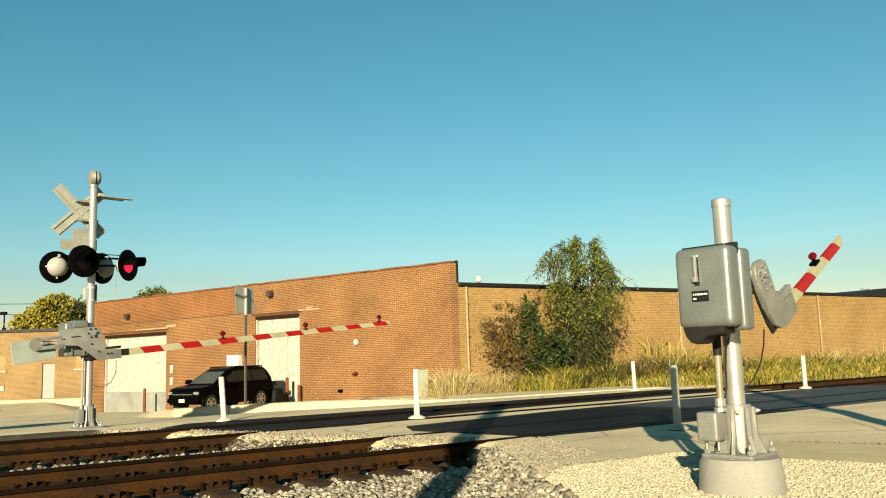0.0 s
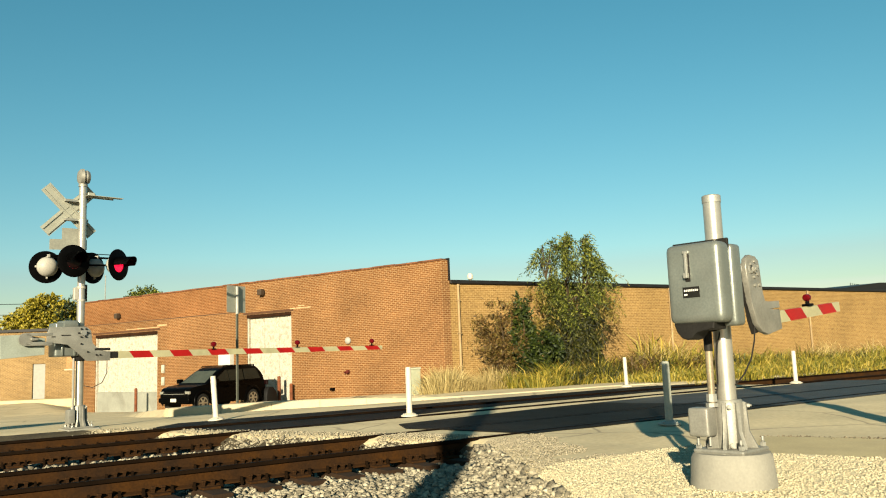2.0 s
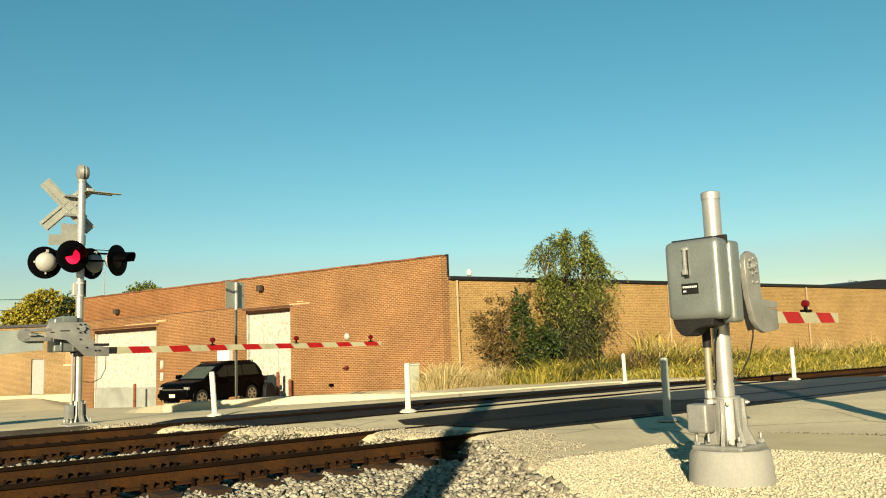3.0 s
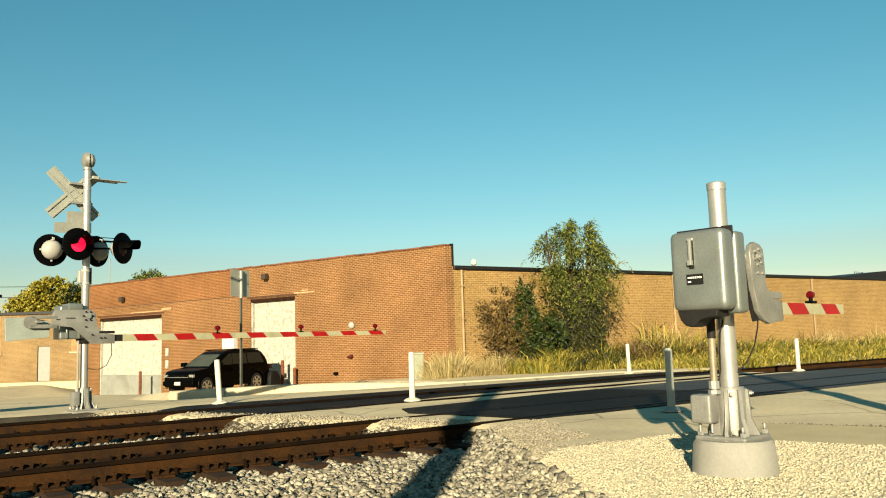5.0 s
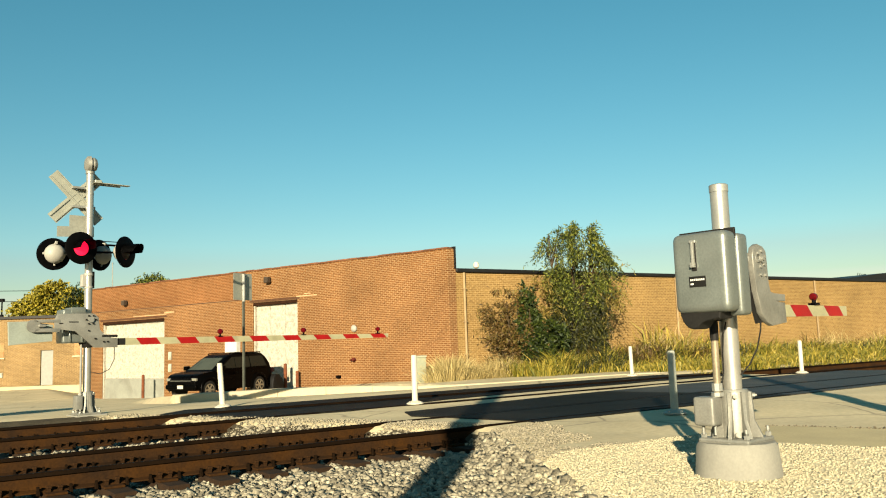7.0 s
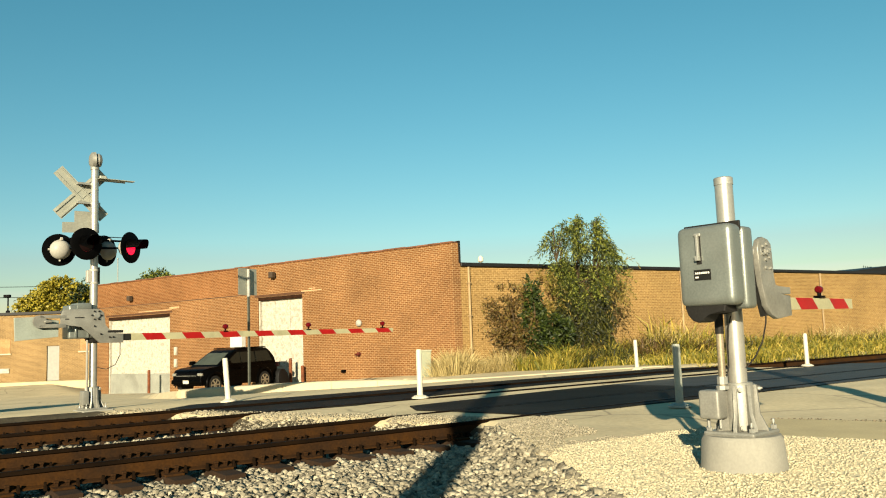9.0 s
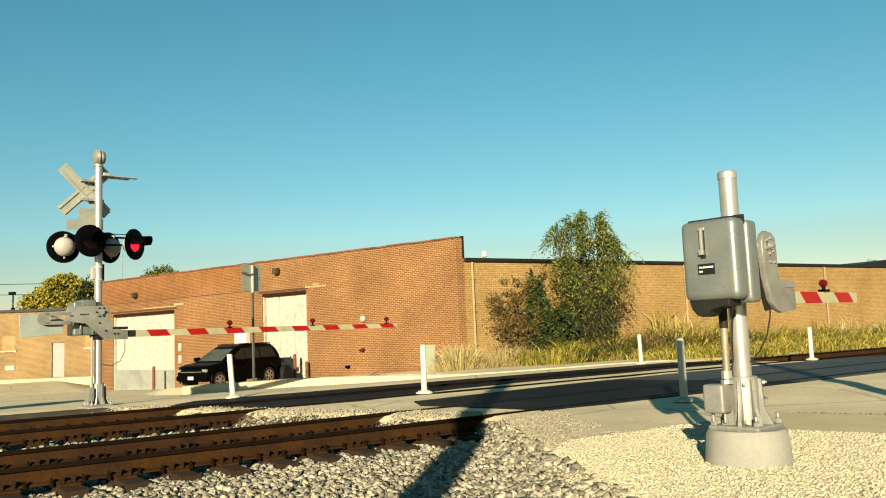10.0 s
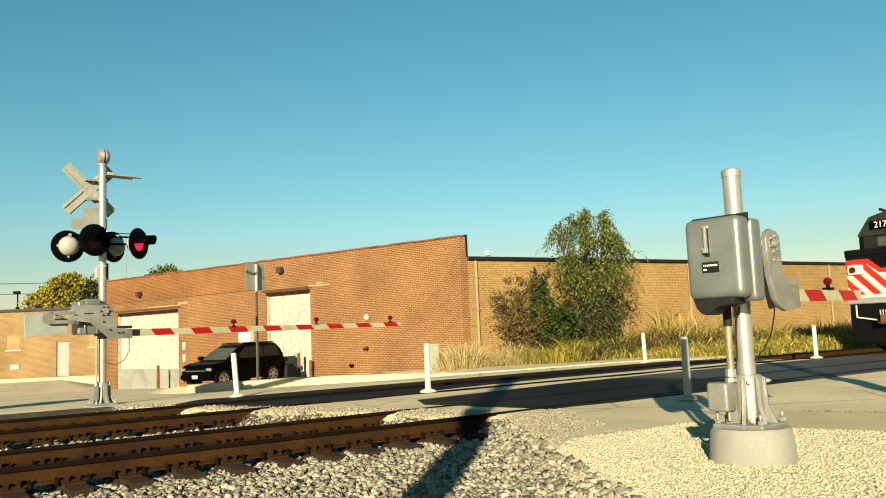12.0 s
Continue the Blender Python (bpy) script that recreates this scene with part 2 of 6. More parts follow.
def ground_z(u, v):
    far = -(0.032 + 0.006 * (1 - step(9, 16, u))) * (min(v, 70.0) - 16.5) if v > 16.5 else 0.0
    far -= 0.011 * step(8.5, 11.0, u) * (1 - step(15, 18, u)) * (min(v, 70.0) - 16.5) if v > 16.5 else 0.0
    far += 0.7 * step(47, 57, v) * (1 - step(13, 17, u))
    dip = -0.26 * (1 - step(edge_u(v) - 0.7, edge_u(v) - 0.1, u)) * step(2.5, 6.0, v) * (1 - step(15.4, 16.3, v))
    if v > 10.9 and v < 12.3:
        dip *= 0.75
    lumps = 0.010 * noise.noise((u * 0.7, v * 0.7, 0)) if abs(u) < 60 and abs(v) < 60 else 0
    lumps -= 0.02 * step(7.6, 8.4, v) * (1 - step(16.2, 17.0, v))
    lumps -= 0.016 * step(6.9, 7.4, u) * (1 - step(6.5, 7.5, v))
    kerb_v = 20.6 - (u - 6.2) * 0.29
    if 6.2 < u < 16.0 and v > kerb_v + 0.06:
        far += 0.17 * (1 - step(kerb_v + 0.6, kerb_v + 5, v)) * (1 - step(11, 15, u))
    right = -0.24 * step(0.1, 0.8, u - road_end(v)) * step(11.6, 12.3, v) * (1 - step(15.6, 16.6, v)) if u < 240 else 0.0
    return far + dip + right + lumps


def ground():
    def steps(lo, hi, fine_lo, fine_hi, d):
        a = list(np.arange(fine_lo, fine_hi + 1e-6, d))
        s, x = d, fine_hi
        while x < hi:
            s *= 1.35; x += s; a.append(x)
        s, x = d, fine_lo
        while x > lo:
            s *= 1.35; x -= s; a.insert(0, x)
        return a
    us, vs = steps(-900, 900, -6, 24, 0.13), steps(-900, 1200, 1, 22, 0.13)
    verts = [at_uv(u, v, ground_z(u, v)) for v in vs for u in us]
    n = len(us)
    faces = [(j * n + i, j * n + i + 1, (j + 1) * n + i + 1, (j + 1) * n + i) for j in range(len(vs) - 1) for i in range(n - 1)]
    me = bpy.data.meshes.new("ground")
    me.from_pydata([tuple(v) for v in verts], [], faces)
    for p in me.polygons:
        p.use_smooth = True
    me.materials.append(M_GROUND)
    return tagged(new("ground", me), "dusty pale concrete and gravel ground around the crossing", "ground", kind="structure")


def sheet(name, u_from, u_to, v_from, v_to, n, k, mat, label, lift=0.006):
    """A thin layer lying on the ground between two edges u_from(v) and u_to(v)."""
    verts, faces = [], []
    for j in range(n + 1):
        v = v_from + (v_to - v_from) * j / n
        a, b = u_from(v), u_to(v)
        for i in range(k + 1):
            u = a + (b - a) * (i / k)
            verts.append(tuple(at_uv(u, v, ground_z(u, v) + lift + 0.004 * noise.noise((u * 5, v * 5, 3)))))
    for j in range(n):
        for i in range(k):
            faces.append((j * (k + 1) + i, j * (k + 1) + i + 1, (j + 1) * (k + 1) + i + 1, (j + 1) * (k + 1) + i))
    me = bpy.data.meshes.new(name)
    me.from_pydata(verts, [], faces)
    for p in me.polygons:
        p.use_smooth = True
    me.materials.append(mat)
    return tagged(new(name, me), label, "ground", kind="structure")


def pale_edge(v):
    """The ragged edge of the pale gravel towards the ballast."""
    e = 3.2 + (v - 4.5) * 1.6 if v > 4.5 else 3.2 + (v - 4.5) * 0.7
    return e + 0.18 * noise.noise((v * 2.3, 1.0, 0))


def pale_end(v):
    return 9.52 - v * 0.405 if v < 5.2 else 7.41 + (v - 5.2) * 0.3


def patch(name, outline, lift, mat, label, thick=0.05):
    """A paved sheet on the ground, given by its (u, v) outline."""
    bm = bmesh.new()
    slab(bm, outline, -thick, lift)
    ob = part(name, bm, mat)
    ob.matrix_world = TRACK_M
    return tagged(ob, label, name.split("_")[0], kind="structure")


RAIL_PROFILE = [(-0.076, 0), (0.076, 0), (0.076, 0.012), (0.012, 0.032), (0.010, 0.135), (0.036, 0.148), (0.037, 0.178), (0.028, 0.186),
                (-0.028, 0.186), (-0.037, 0.178), (-0.036, 0.148), (-0.010, 0.135), (-0.012, 0.032), (-0.076, 0.012)]


def rail(track, v, u0, u1, top, lift=0.0):
    bm = bmesh.new()
    slab(bm, [(a + v, b + top - 0.186) for a, b in RAIL_PROFILE], u0, u1, axis="x")
    bm.faces.ensure_lookup_table()
    ob = part("rail", bm, [M_RAIL, M_RAILTOP], track)
    for p in ob.data.polygons:
        if p.center.z > top - 0.05 and abs(p.normal.x) < 0.5:
            p.material_index = 1
    return ob


ground()
sheet("ballast_bed", lambda v: -9.0, lambda v: edge_u(v) - 0.32 + 0.12 * noise.noise((v * 3, 0, 0)), 2.0, 16.3, 140, 90, M_BED_SHADED, "dusty bed under the track ballast, darkened for the shade between the stones")
sheet("gravel_bed", pale_edge, pale_end, 0.5, 5.9, 60, 40, M_GRAVEL_BED, "bed of pale crushed limestone beside the crossing", 0.014)
sheet("ballast_bed_beyond", lambda v: road_end(v) + 0.5, lambda v: 60.0, 11.9, 16.3, 40, 120, M_BED_SHADED, "dark dusty bed under the track beyond the road")
patch("pavement_pad", [(7.35, 5.15), (8.85, 5.95), (10.9, 1.0), (9.35, 0.2)], -0.006, M_PAD, "tan concrete pavement slab beside the gravel")


def track(name, v_near, v_far, tops, cut_ends, label):
    """Two rails on tie plates, spikes and ties; open ballast on both sides of the road, rails flush across it."""
    t = thing(name, TRACK_M, label, "railway track", "tracks")
    for v, top in zip((v_near, v_far), tops):
        rail(t, v, -120, 220, top)
    mid, tz = (v_near + v_far) / 2, min(tops) - 0.186 - 0.02
    near_end = cut_ends
    u = near_end
    k = 0
    tie_mesh = plate_mesh = spike_mesh = None
    bm = bmesh.new(); box(bm, -0.016, 0.016, -0.105, 0.105, -0.022, 0.022, 0.004, 1); box(bm, -0.012, 0.012, -0.095, -0.055, 0.015, 0.06, 0.004, 1)
    first_clip = part("rail_anchor", bm, M_RAILTOP, t); anchor_mesh = first_clip.data
    first_clip.location = (near_end + 0.26, v_near, tops[0] - 0.186)
    while u > -9:
        if tie_mesh is None:
            bm = bmesh.new(); box(bm, -0.115, 0.115, -1.3, 1.3, -0.18, 0, 0.012, 1)
            ob = part("tie", bm, M_TIE, t); tie_mesh = ob.data
            bm = bmesh.new(); box(bm, -0.10, 0.10, -0.21, 0.21, 0, 0.024, 0.006, 1)
            pl = part("tie_plate", bm, M_RAIL, t); plate_mesh = pl.data
            bm = bmesh.new()
            box(bm, -0.014, 0.014, -0.014, 0.014, 0, 0.055); box(bm, -0.024, 0.024, -0.035, 0.02, 0.05, 0.075, 0.006, 1)
            sp = part("spike", bm, M_RAIL, t); spike_mesh = sp.data
            scene.collection.objects.unlink(ob); bpy.data.objects.remove(ob)
            scene.collection.objects.unlink(pl); bpy.data.objects.remove(pl)
            scene.collection.objects.unlink(sp); bpy.data.objects.remove(sp)
        rz = random.uniform(-0.02, 0.02)
        o = new("tie", tie_mesh); o.parent = t; o.matrix_basis = Matrix.Translation((u, mid + random.uniform(-.06, .06), tz)) @ Matrix.Rotation(rz, 4, "Z")
        for v, top in zip((v_near, v_far), tops):
            o = new("tie_plate", plate_mesh); o.parent = t; o.location = (u, v, tz)
            for sx in (-0.05, 0.05):
                clip = new("rail_anchor", anchor_mesh); clip.parent = t; clip.location = (u + sx * 2.9, v, top - 0.186)
                for sy, turn in ((-0.085, math.pi), (0.085, 0)):
                    o = new("spike", spike_mesh); o.parent = t
                    o.matrix_basis = Matrix.Translation((u + sx, v + sy, tz + random.uniform(0.0, 0.02))) @ Matrix.Rotation(turn, 4, "Z")
        u -= 0.52
        k += 1
    return t


V_D, V_C, V_B, V_A = 8.80, 10.32, 12.86, 14.38
track("railway_track", V_D, V_C, (0.0, 0.0), 6.7, "rusty railway track on ballast and dark timber ties")
track("railway_track", V_B, V_A, (0.0, 0.035), 4.9, "rusty railway track partly buried in the asphalt road crossing")

# crossing surfaces
patch("road_crossing_near", [(7.3, 11.65), (6.95, 10.9), (7.15, 10.36), (7.5, 8.72), (7.45, 8.58), (13.4, 8.52), (12.6, 12.25), (11, 12.15)], -0.003, M_ASPHALT,
      "dark asphalt strip of the level crossing around the first track")
patch("road_crossing_worn", [(13.41, 8.52), (24, 8.5), (22, 12.3), (14.8, 12.36), (12.61, 12.25)], -0.003, M_ASPHALT_WORN,
      "dusty grey worn asphalt of the level crossing around the first track")
patch("road_crossing_far", [(5.0, 15.9), (4.3, 15.2), (5.3, 12.95), (6.9, 12.75), (9.5, 13.5), (12.4, 13.75), (19.4, 13.9), (18.75, 15.9)], -0.003, M_ASPHALT,
      "dark asphalt strip of the level crossing around the second track")

# flat black strips paint the shade of the flangeway grooves; nothing is cut
for v, u0, u1 in ((V_D + 0.09, 7.5, 23.5), (V_C - 0.09, 7.2, 22.8), (V_B + 0.09, 5.4, 19.8), (V_A - 0.09, 4.8, 19.2)):
    patch("flangeway", [(u0, v - 0.035), (u1, v - 0.035), (u1, v + 0.035), (u0, v + 0.035)], 0.001, M_BLACK, "flat black strip painting the shaded groove beside a rail across the road", 0.02)


# ---- the brick building ----
CORNER = Vector((0.76, 32.0, 0.0))
RED_DIR, TAN_DIR = -52.8, 58.2


def wall_matrix(origin, bearing):
    """Local x runs along the wall, z is up, local y is across it."""
    return Matrix.Translation(origin) @ Matrix.Rotation(radians(90 - bearing), 4, "Z")


def wall_with_openings(name, m, length, z0, z1, openings, mat, label, thick, side, x_start=0.0):
    """openings: (x0, x1, bottom, top). thick runs to that side of the face."""
    bm = bmesh.new()
    ya, yb = sorted((0.0, thick * side))
    xs = x_start
    for x0, x1, b, tp in sorted(openings):
        box(bm, xs, x0, ya, yb, z0, z1)
        box(bm, x0, x1, ya, yb, tp, z1)
        if b > z0:
            box(bm, x0, x1, ya, yb, z0, b)
        xs = x1
    box(bm, xs, length, ya, yb, z0, z1)
    ob = part(name, bm, mat)
    ob.matrix_world = m
    return tagged(ob, label, "wall", kind="structure")


RED_M = wall_matrix(CORNER, RED_DIR)
TAN_M = wall_matrix(CORNER, TAN_DIR)
DOORS = [(8.45, 11.45, -1.2, 3.3), (18.4, 24.15, -1.6, 2.9)]
wall_with_openings("wall_front", RED_M, 25.3, -1.9, 4.80, DOORS, M_RED_BRICK,
                   "red brick warehouse front wall with two boarded loading doors", 0.35, -1)
wall_with_openings("wall_side", TAN_M, 75.0, -1.6, 3.95, [], M_TAN_BRICK, "long tan brick warehouse side wall", 0.35, 1, 0.36)
# red brick return at the corner
bm = bmesh.new(); box(bm, -0.0, 0.36, -0.02, 0.5, -1.6, 4.80)
ob = part("wall_corner", bm, M_RED_BRICK); ob.matrix_world = TAN_M
tagged(ob, "red brick corner pier of the warehouse", "wall", kind="structure")


def on_red(name, fn, mat, label, category="", kind="structure", smooth=False):
    bm = bmesh.new(); fn(bm)
    ob = part(name, bm, mat, smooth=smooth); ob.matrix_world = RED_M
    return tagged(ob, label, category or name.replace("_", " "), kind=kind)


# coping along the red parapet, in clay tile lengths
def coping(bm):
    x = -0.05
    while x < 25.3:
        w = min(0.6, 25.35 - x)
        dz = random.uniform(-0.012, 0.012)
        box(bm, x, x + w - 0.012, -0.40, 0.05, 4.80 + dz, 4.87 + dz, 0.015, 1)
        x += 0.6


on_red("coping", coping, material("clay_coping", (0.1394, 0.05904, 0.02859), 0.8, vary=0.3, scale=3, per_piece=0.3), "weathered clay coping on the parapet", "coping")
bm = bmesh.new(); box(bm, 11.6, 25.3, 0.0, 0.008, 3.512, 4.80)
ob = part("wall_upper", bm, M_RED_BRICK_UP); ob.matrix_world = RED_M
tagged(ob, "redder brickwork of the parapet above the dark band", "wall", kind="structure")
# dark soldier band over the doors and the upper zone
on_red("trim_band", lambda bm: (box(bm, 11.6, 25.3, 0.0, 0.012, 3.46, 3.51), box(bm, 8.3, 11.7, 0.0, 0.012, 3.31, 3.42), box(bm, 18.2, 24.4, 0.0, 0.012, 2.93, 3.03)),
       material("dark_lintel", (0.0738, 0.03542, 0.01701), 0.9, vary=0.3, scale=3), "dark brick band and steel lintels over the doors", "trim")
on_red("trim_patch", lambda bm: (box(bm, 18.25, 21.2, 0.0, 0.02, 3.06, 3.11), box(bm, 17.6, 18.4, 0.0, 0.025, 3.12, 3.22), box(bm, 7.2, 8.5, 0.0, 0.02, 3.40, 3.46), box(bm, 7.6, 8.0, 0.0, 0.02, 3.5, 3.55)),
       material("pale_mortar", (0.41, 0.2598, 0.1361), 0.95, vary=0.3, scale=5), "pale mortar repairs beside the lintels", "trim")
# black flashing up the corner and along the side roof edge
bm = bmesh.new(); box(bm, 0.30, 0.385, -0.05, 0.52, 4.02, 4.9); box(bm, 0.36, 75.0, -0.12, 0.45, 3.88, 4.03, 0.02, 1)
ob = part("roof_edge", bm, M_DARK_METAL); ob.matrix_world = TAN_M
tagged(ob, "black metal roof edge of the side wing", "roof edge", kind="structure")
# roofs
bm = bmesh.new(); slab(bm, [(0.3, 0.7), (25.0 * math.sin(radians(RED_DIR)) + 0.2, 25.0 * math.cos(radians(RED_DIR)) + 0.4), (30, 75), (75 * math.sin(radians(TAN_DIR)), 75 * math.cos(radians(TAN_DIR)) + 0.3)], 3.6, 3.75)
ob = part("roof", bm, M_DARK_METAL); ob.matrix_world = Matrix.Translation(CORNER)
tagged(ob, "flat dark roof of the warehouse", "roof", kind="structure")
# left return wall of the red front, and the lower wing set back
RED_END = RED_M @ Vector((25.3, 0, 0))
bm = bmesh.new(); box(bm, 0, 14, -0.3, 0, -1.8, 4.80)
ob = part("wall_return", bm, M_RED_BRICK); ob.matrix_world = wall_matrix(RED_END, 20)
tagged(ob, "red brick end wall of the warehouse", "wall", kind="structure")
WING_Y = 53.0
wing = wall_with_openings("wall_wing", Matrix.Translation((-70, WING_Y, 0)), 60, -2.2, 3.55,
                          [(45.05, 45.85, -0.72, 1.5)], brick_material("wing_brick", (0.16, 0.104, 0.043), (0.12, 0.077, 0.032), (0.25, 0.178, 0.09)),
                          "low brown brick wing set back from the front", 0.4, 1)
bm = bmesh.new(); box(bm, -70, -10, WING_Y - 0.15, WING_Y + 12, 3.55, 3.72)
ob = part("roof_wing", bm, M_DARK_METAL)
tagged(ob, "flat dark roof of the low wing", "roof", kind="structure")
bm = bmesh.new(); box(bm, -70, -19, WING_Y - 0.9, WING_Y, -2.0, -0.72, 0.05, 1)
ob = part("plinth_wing", bm, M_PAD)
tagged(ob, "pale concrete ledge along the low wing", "ledge", kind="structure")


# ---- loading doors ----
M_RECESS_SHADE = material("door_recess_shade", (0.0246, 0.01102, 0.005445), 0.8, vary=0.4, scale=4, spec=0.05)

def loading_door(name, x0, x1, b, tp, grey_to):
    d = thing(name, RED_M, "boarded loading door with peeling cream paint", "door", kind="structure")
    n = 3
    w = (x1 - x0) / n
    for i in range(n):
        bm = bmesh.new(); box(bm, x0 + i * w + 0.01, x0 + (i + 1) * w - 0.01, -0.24, -0.18, max(b, grey_to), tp, 0.01, 1)
        part("panel", bm, M_BOARD, d)
    if grey_to > b:
        bm = bmesh.new(); box(bm, x0, x1, -0.2, -0.12, b, grey_to, 0.01, 1)
        part("kick_plate", bm, M_GREY_PAINT, d, "grey painted lower boards")
    # dark board across the door head, painting the shadow in the deep recess
    bm = bmesh.new(); box(bm, x0, x1, -0.172, -0.004, tp - 0.15, tp - 0.004, 0.008, 1)
    part("recess_shade", bm, M_RECESS_SHADE, d, "dark board at the door head painting the recess shadow")
    bm = bmesh.new(); box(bm, x0, x0 + 0.08, -0.17, -0.05, b, tp - 0.16); box(bm, x1 - 0.08, x1, -0.17, -0.05, b, tp - 0.16)
    part("door_frame", bm, M_BOARD, d)
    return d


loading_door("door_1", 8.45, 11.45, -1.2, 3.3, -1.2)
loading_door("door_2", 18.4, 24.15, -1.5, 2.9, -0.25)
wd = thing("door_3", Matrix.Translation((-70, WING_Y, 0)), "narrow white metal door in the low wing", "door", kind="structure")
bm = bmesh.new(); box(bm, 45.06, 45.84, 0.1, 0.16, -0.72, 1.49, 0.01, 1)
part("door_leaf", bm, material("white_door", (0.21, 0.215, 0.19), 0.6, vary=0.1), wd)


# ---- gate mechanisms ----
M_RED_TAPE = material("red_reflective", (0.23, 0.006, 0.006), 0.45, vary=0.2, scale=5, fine=90, bump=0.05)
M_WHITE_TAPE = material("white_reflective", (0.27, 0.26, 0.155), 0.45, vary=0.15, scale=5, fine=90, bump=0.05, stain=0.2)
M_RED_LENS = material("red_lens", (0.082, 0.002362, 0.004084), 0.15, vary=0.2, scale=20)
M_LENS_DARK = material("unlit_red_lens", (0.00492, 0.0007872, 0.0008167), 0.35, vary=0.2, scale=20)
M_LENS_LIT = glow("lit_red_lens", (0.75, 0.004, 0.03), 0.8)
M_CASE = material("grey_cast_case", (0.1558, 0.1738, 0.1558), 0.36, metal=0.45, vary=0.14, scale=4, fine=60, bump=0.08, stain=0.25,
                  stain_colour=(0.17, 0.175, 0.155), spec=0.5)
M_CAST = material("cast_aluminium", (0.2132, 0.2132, 0.1845), 0.5, metal=0.4, vary=0.16, scale=6, fine=60, bump=0.12, stain=0.3,
                  stain_colour=(0.2, 0.19, 0.17))
# matt black for rubber pieces and the other black parts
M_MATT_BLACK = material("matt_black", (0.00984, 0.009446, 0.008167), 0.7, vary=0.3, scale=9)
M_PLATE_TEXT = material("label_black", (0.00984, 0.009446, 0.008167), 0.4, vary=0.2, scale=9)
M_TEXT_WHITE = material("label_white", (0.533, 0.533, 0.492), 0.5, vary=0.1, scale=9)
M_FOUNDATION = material("smooth_concrete", (0.205, 0.2009, 0.1681), 0.85, vary=0.1, scale=4, fine=50, bump=0.1, stain=0.25,
                        stain_colour=(0.22, 0.21, 0.17))
M_DOME = material("cream_lamp_back", (0.265, 0.26, 0.225), 0.45, vary=0.1, scale=6, bump=0.03, stain=0.15)
M_SIGN_BACK = material("weathered_aluminium_sign", (0.285, 0.295, 0.245), 0.55, metal=0.3, vary=0.1, scale=4, bump=0.05, stain=0.2,
                       stain_colour=(0.26, 0.26, 0.215))


def gate_frame(x, y):
    """Local x along the arm, local y across it away from the near side, z up."""
    return Matrix.Translation((x, y, 0)) @ Matrix.Rotation(radians(90 - ARM), 4, "Z")


def bolt(bm, c, axis, r=0.014, h=0.02):
    c, axis = Vector(c), Vector(axis)
    tube(bm, c, c + axis * h, r, seg=6)
    tube(bm, c, c + axis * (h + 0.014), r * 0.5, seg=8)


def base_casting(t, top, height=0.40, r=0.070):
    """Split pedestal with ribs, a flange with studs and a junction box beside it."""
    bm = bmesh.new()
    lathe(bm, [(r + 0.045, top), (r + 0.05, top + height - 0.03), (r + 0.035, top + height)], 20)
    for k in range(8):
        a = k * math.pi / 4 + 0.25
        m = Matrix.Rotation(a, 4, "Z")
        b2 = bmesh.new()
        slab(b2, [(r + 0.03, top), (r + 0.145, top), (r + 0.13, top + 0.05), (r + 0.075, top + 0.16), (r + 0.07, top + height - 0.02), (r + 0.03, top + height - 0.02)],
             -0.014, 0.014, axis="y", bevel=0.004)
        bmesh.ops.transform(b2, matrix=m, verts=b2.verts)
        me = bpy.data.meshes.new("rib"); b2.to_mesh(me); b2.free()
        bm.from_mesh(me); bpy.data.meshes.remove(me)
    for a in (0.6, 2.2, 3.7, 5.3):
        bolt(bm, (math.cos(a) * (r + 0.06), math.sin(a) * (r + 0.06), top + height - 0.05), (math.cos(a), math.sin(a), 0), 0.018, 0.03)
        bolt(bm, (math.cos(a) * (r + 0.06), math.sin(a) * (r + 0.06), top + 0.06), (math.cos(a), math.sin(a), 0), 0.018, 0.03)
    part("pedestal", bm, M_CAST, t, "cast aluminium split pedestal with ribs", smooth=True)
    bm = bmesh.new()
    box(bm, -0.21, 0.21, -0.21, 0.21, top - 0.005, top + 0.035, 0.02, 2)
    part("base_flange", bm, M_CAST, t)
    for sx in (-1, 1):
        for sy in (-1, 1):
            bm = bmesh.new()
            bolt(bm, (sx * 0.175, sy * 0.175, top + 0.035), (0, 0, 1), 0.024, 0.03)
            tube(bm, (sx * 0.175, sy * 0.175, top), (sx * 0.175, sy * 0.175, top + 0.11), 0.012, seg=8)
            part("anchor_stud", bm, M_STEEL, t)


def foundation(t, top, r_top, r_bot):
    bm = bmesh.new()
    lathe(bm, [(r_bot, -0.3), (r_bot, -0.02), (r_top + 0.02, top - 0.03), (r_top, top)], 12)
    bmesh.ops.rotate(bm, verts=bm.verts, cent=(0, 0, 0), matrix=Matrix.Rotation(0.2, 3, "Z"))
    part("foundation", bm, M_FOUNDATION, t, "tapered concrete foundation", smooth=True)


def arm_bar(arm, spans, y, z, thick, h0, h1, x0, x1):
    """Slanted red and white lengths of the arm, tapering from h0 to h1."""
    for k, (a, b, red) in enumerate(spans):
        ha = h0 + (h1 - h0) * (a - x0) / (x1 - x0)
        hb = h0 + (h1 - h0) * (b - x0) / (x1 - x0)
        sl = 0.05
        sa = 0 if k == 0 else sl
        sb = 0 if k == len(spans) - 1 else sl
        bm = bmesh.new()
        lift = 0.0015 if red else 0.0
        slab(bm, [(a + sa, z - ha / 2), (b + sb, z - hb / 2), (b - sb, z + hb / 2), (a - sa, z + ha / 2)], y - thick / 2 - lift, y + thick / 2 + lift, axis="y")
        part("red_stripe" if red else "white_stripe", bm, M_RED_TAPE if red else M_WHITE_TAPE, arm)


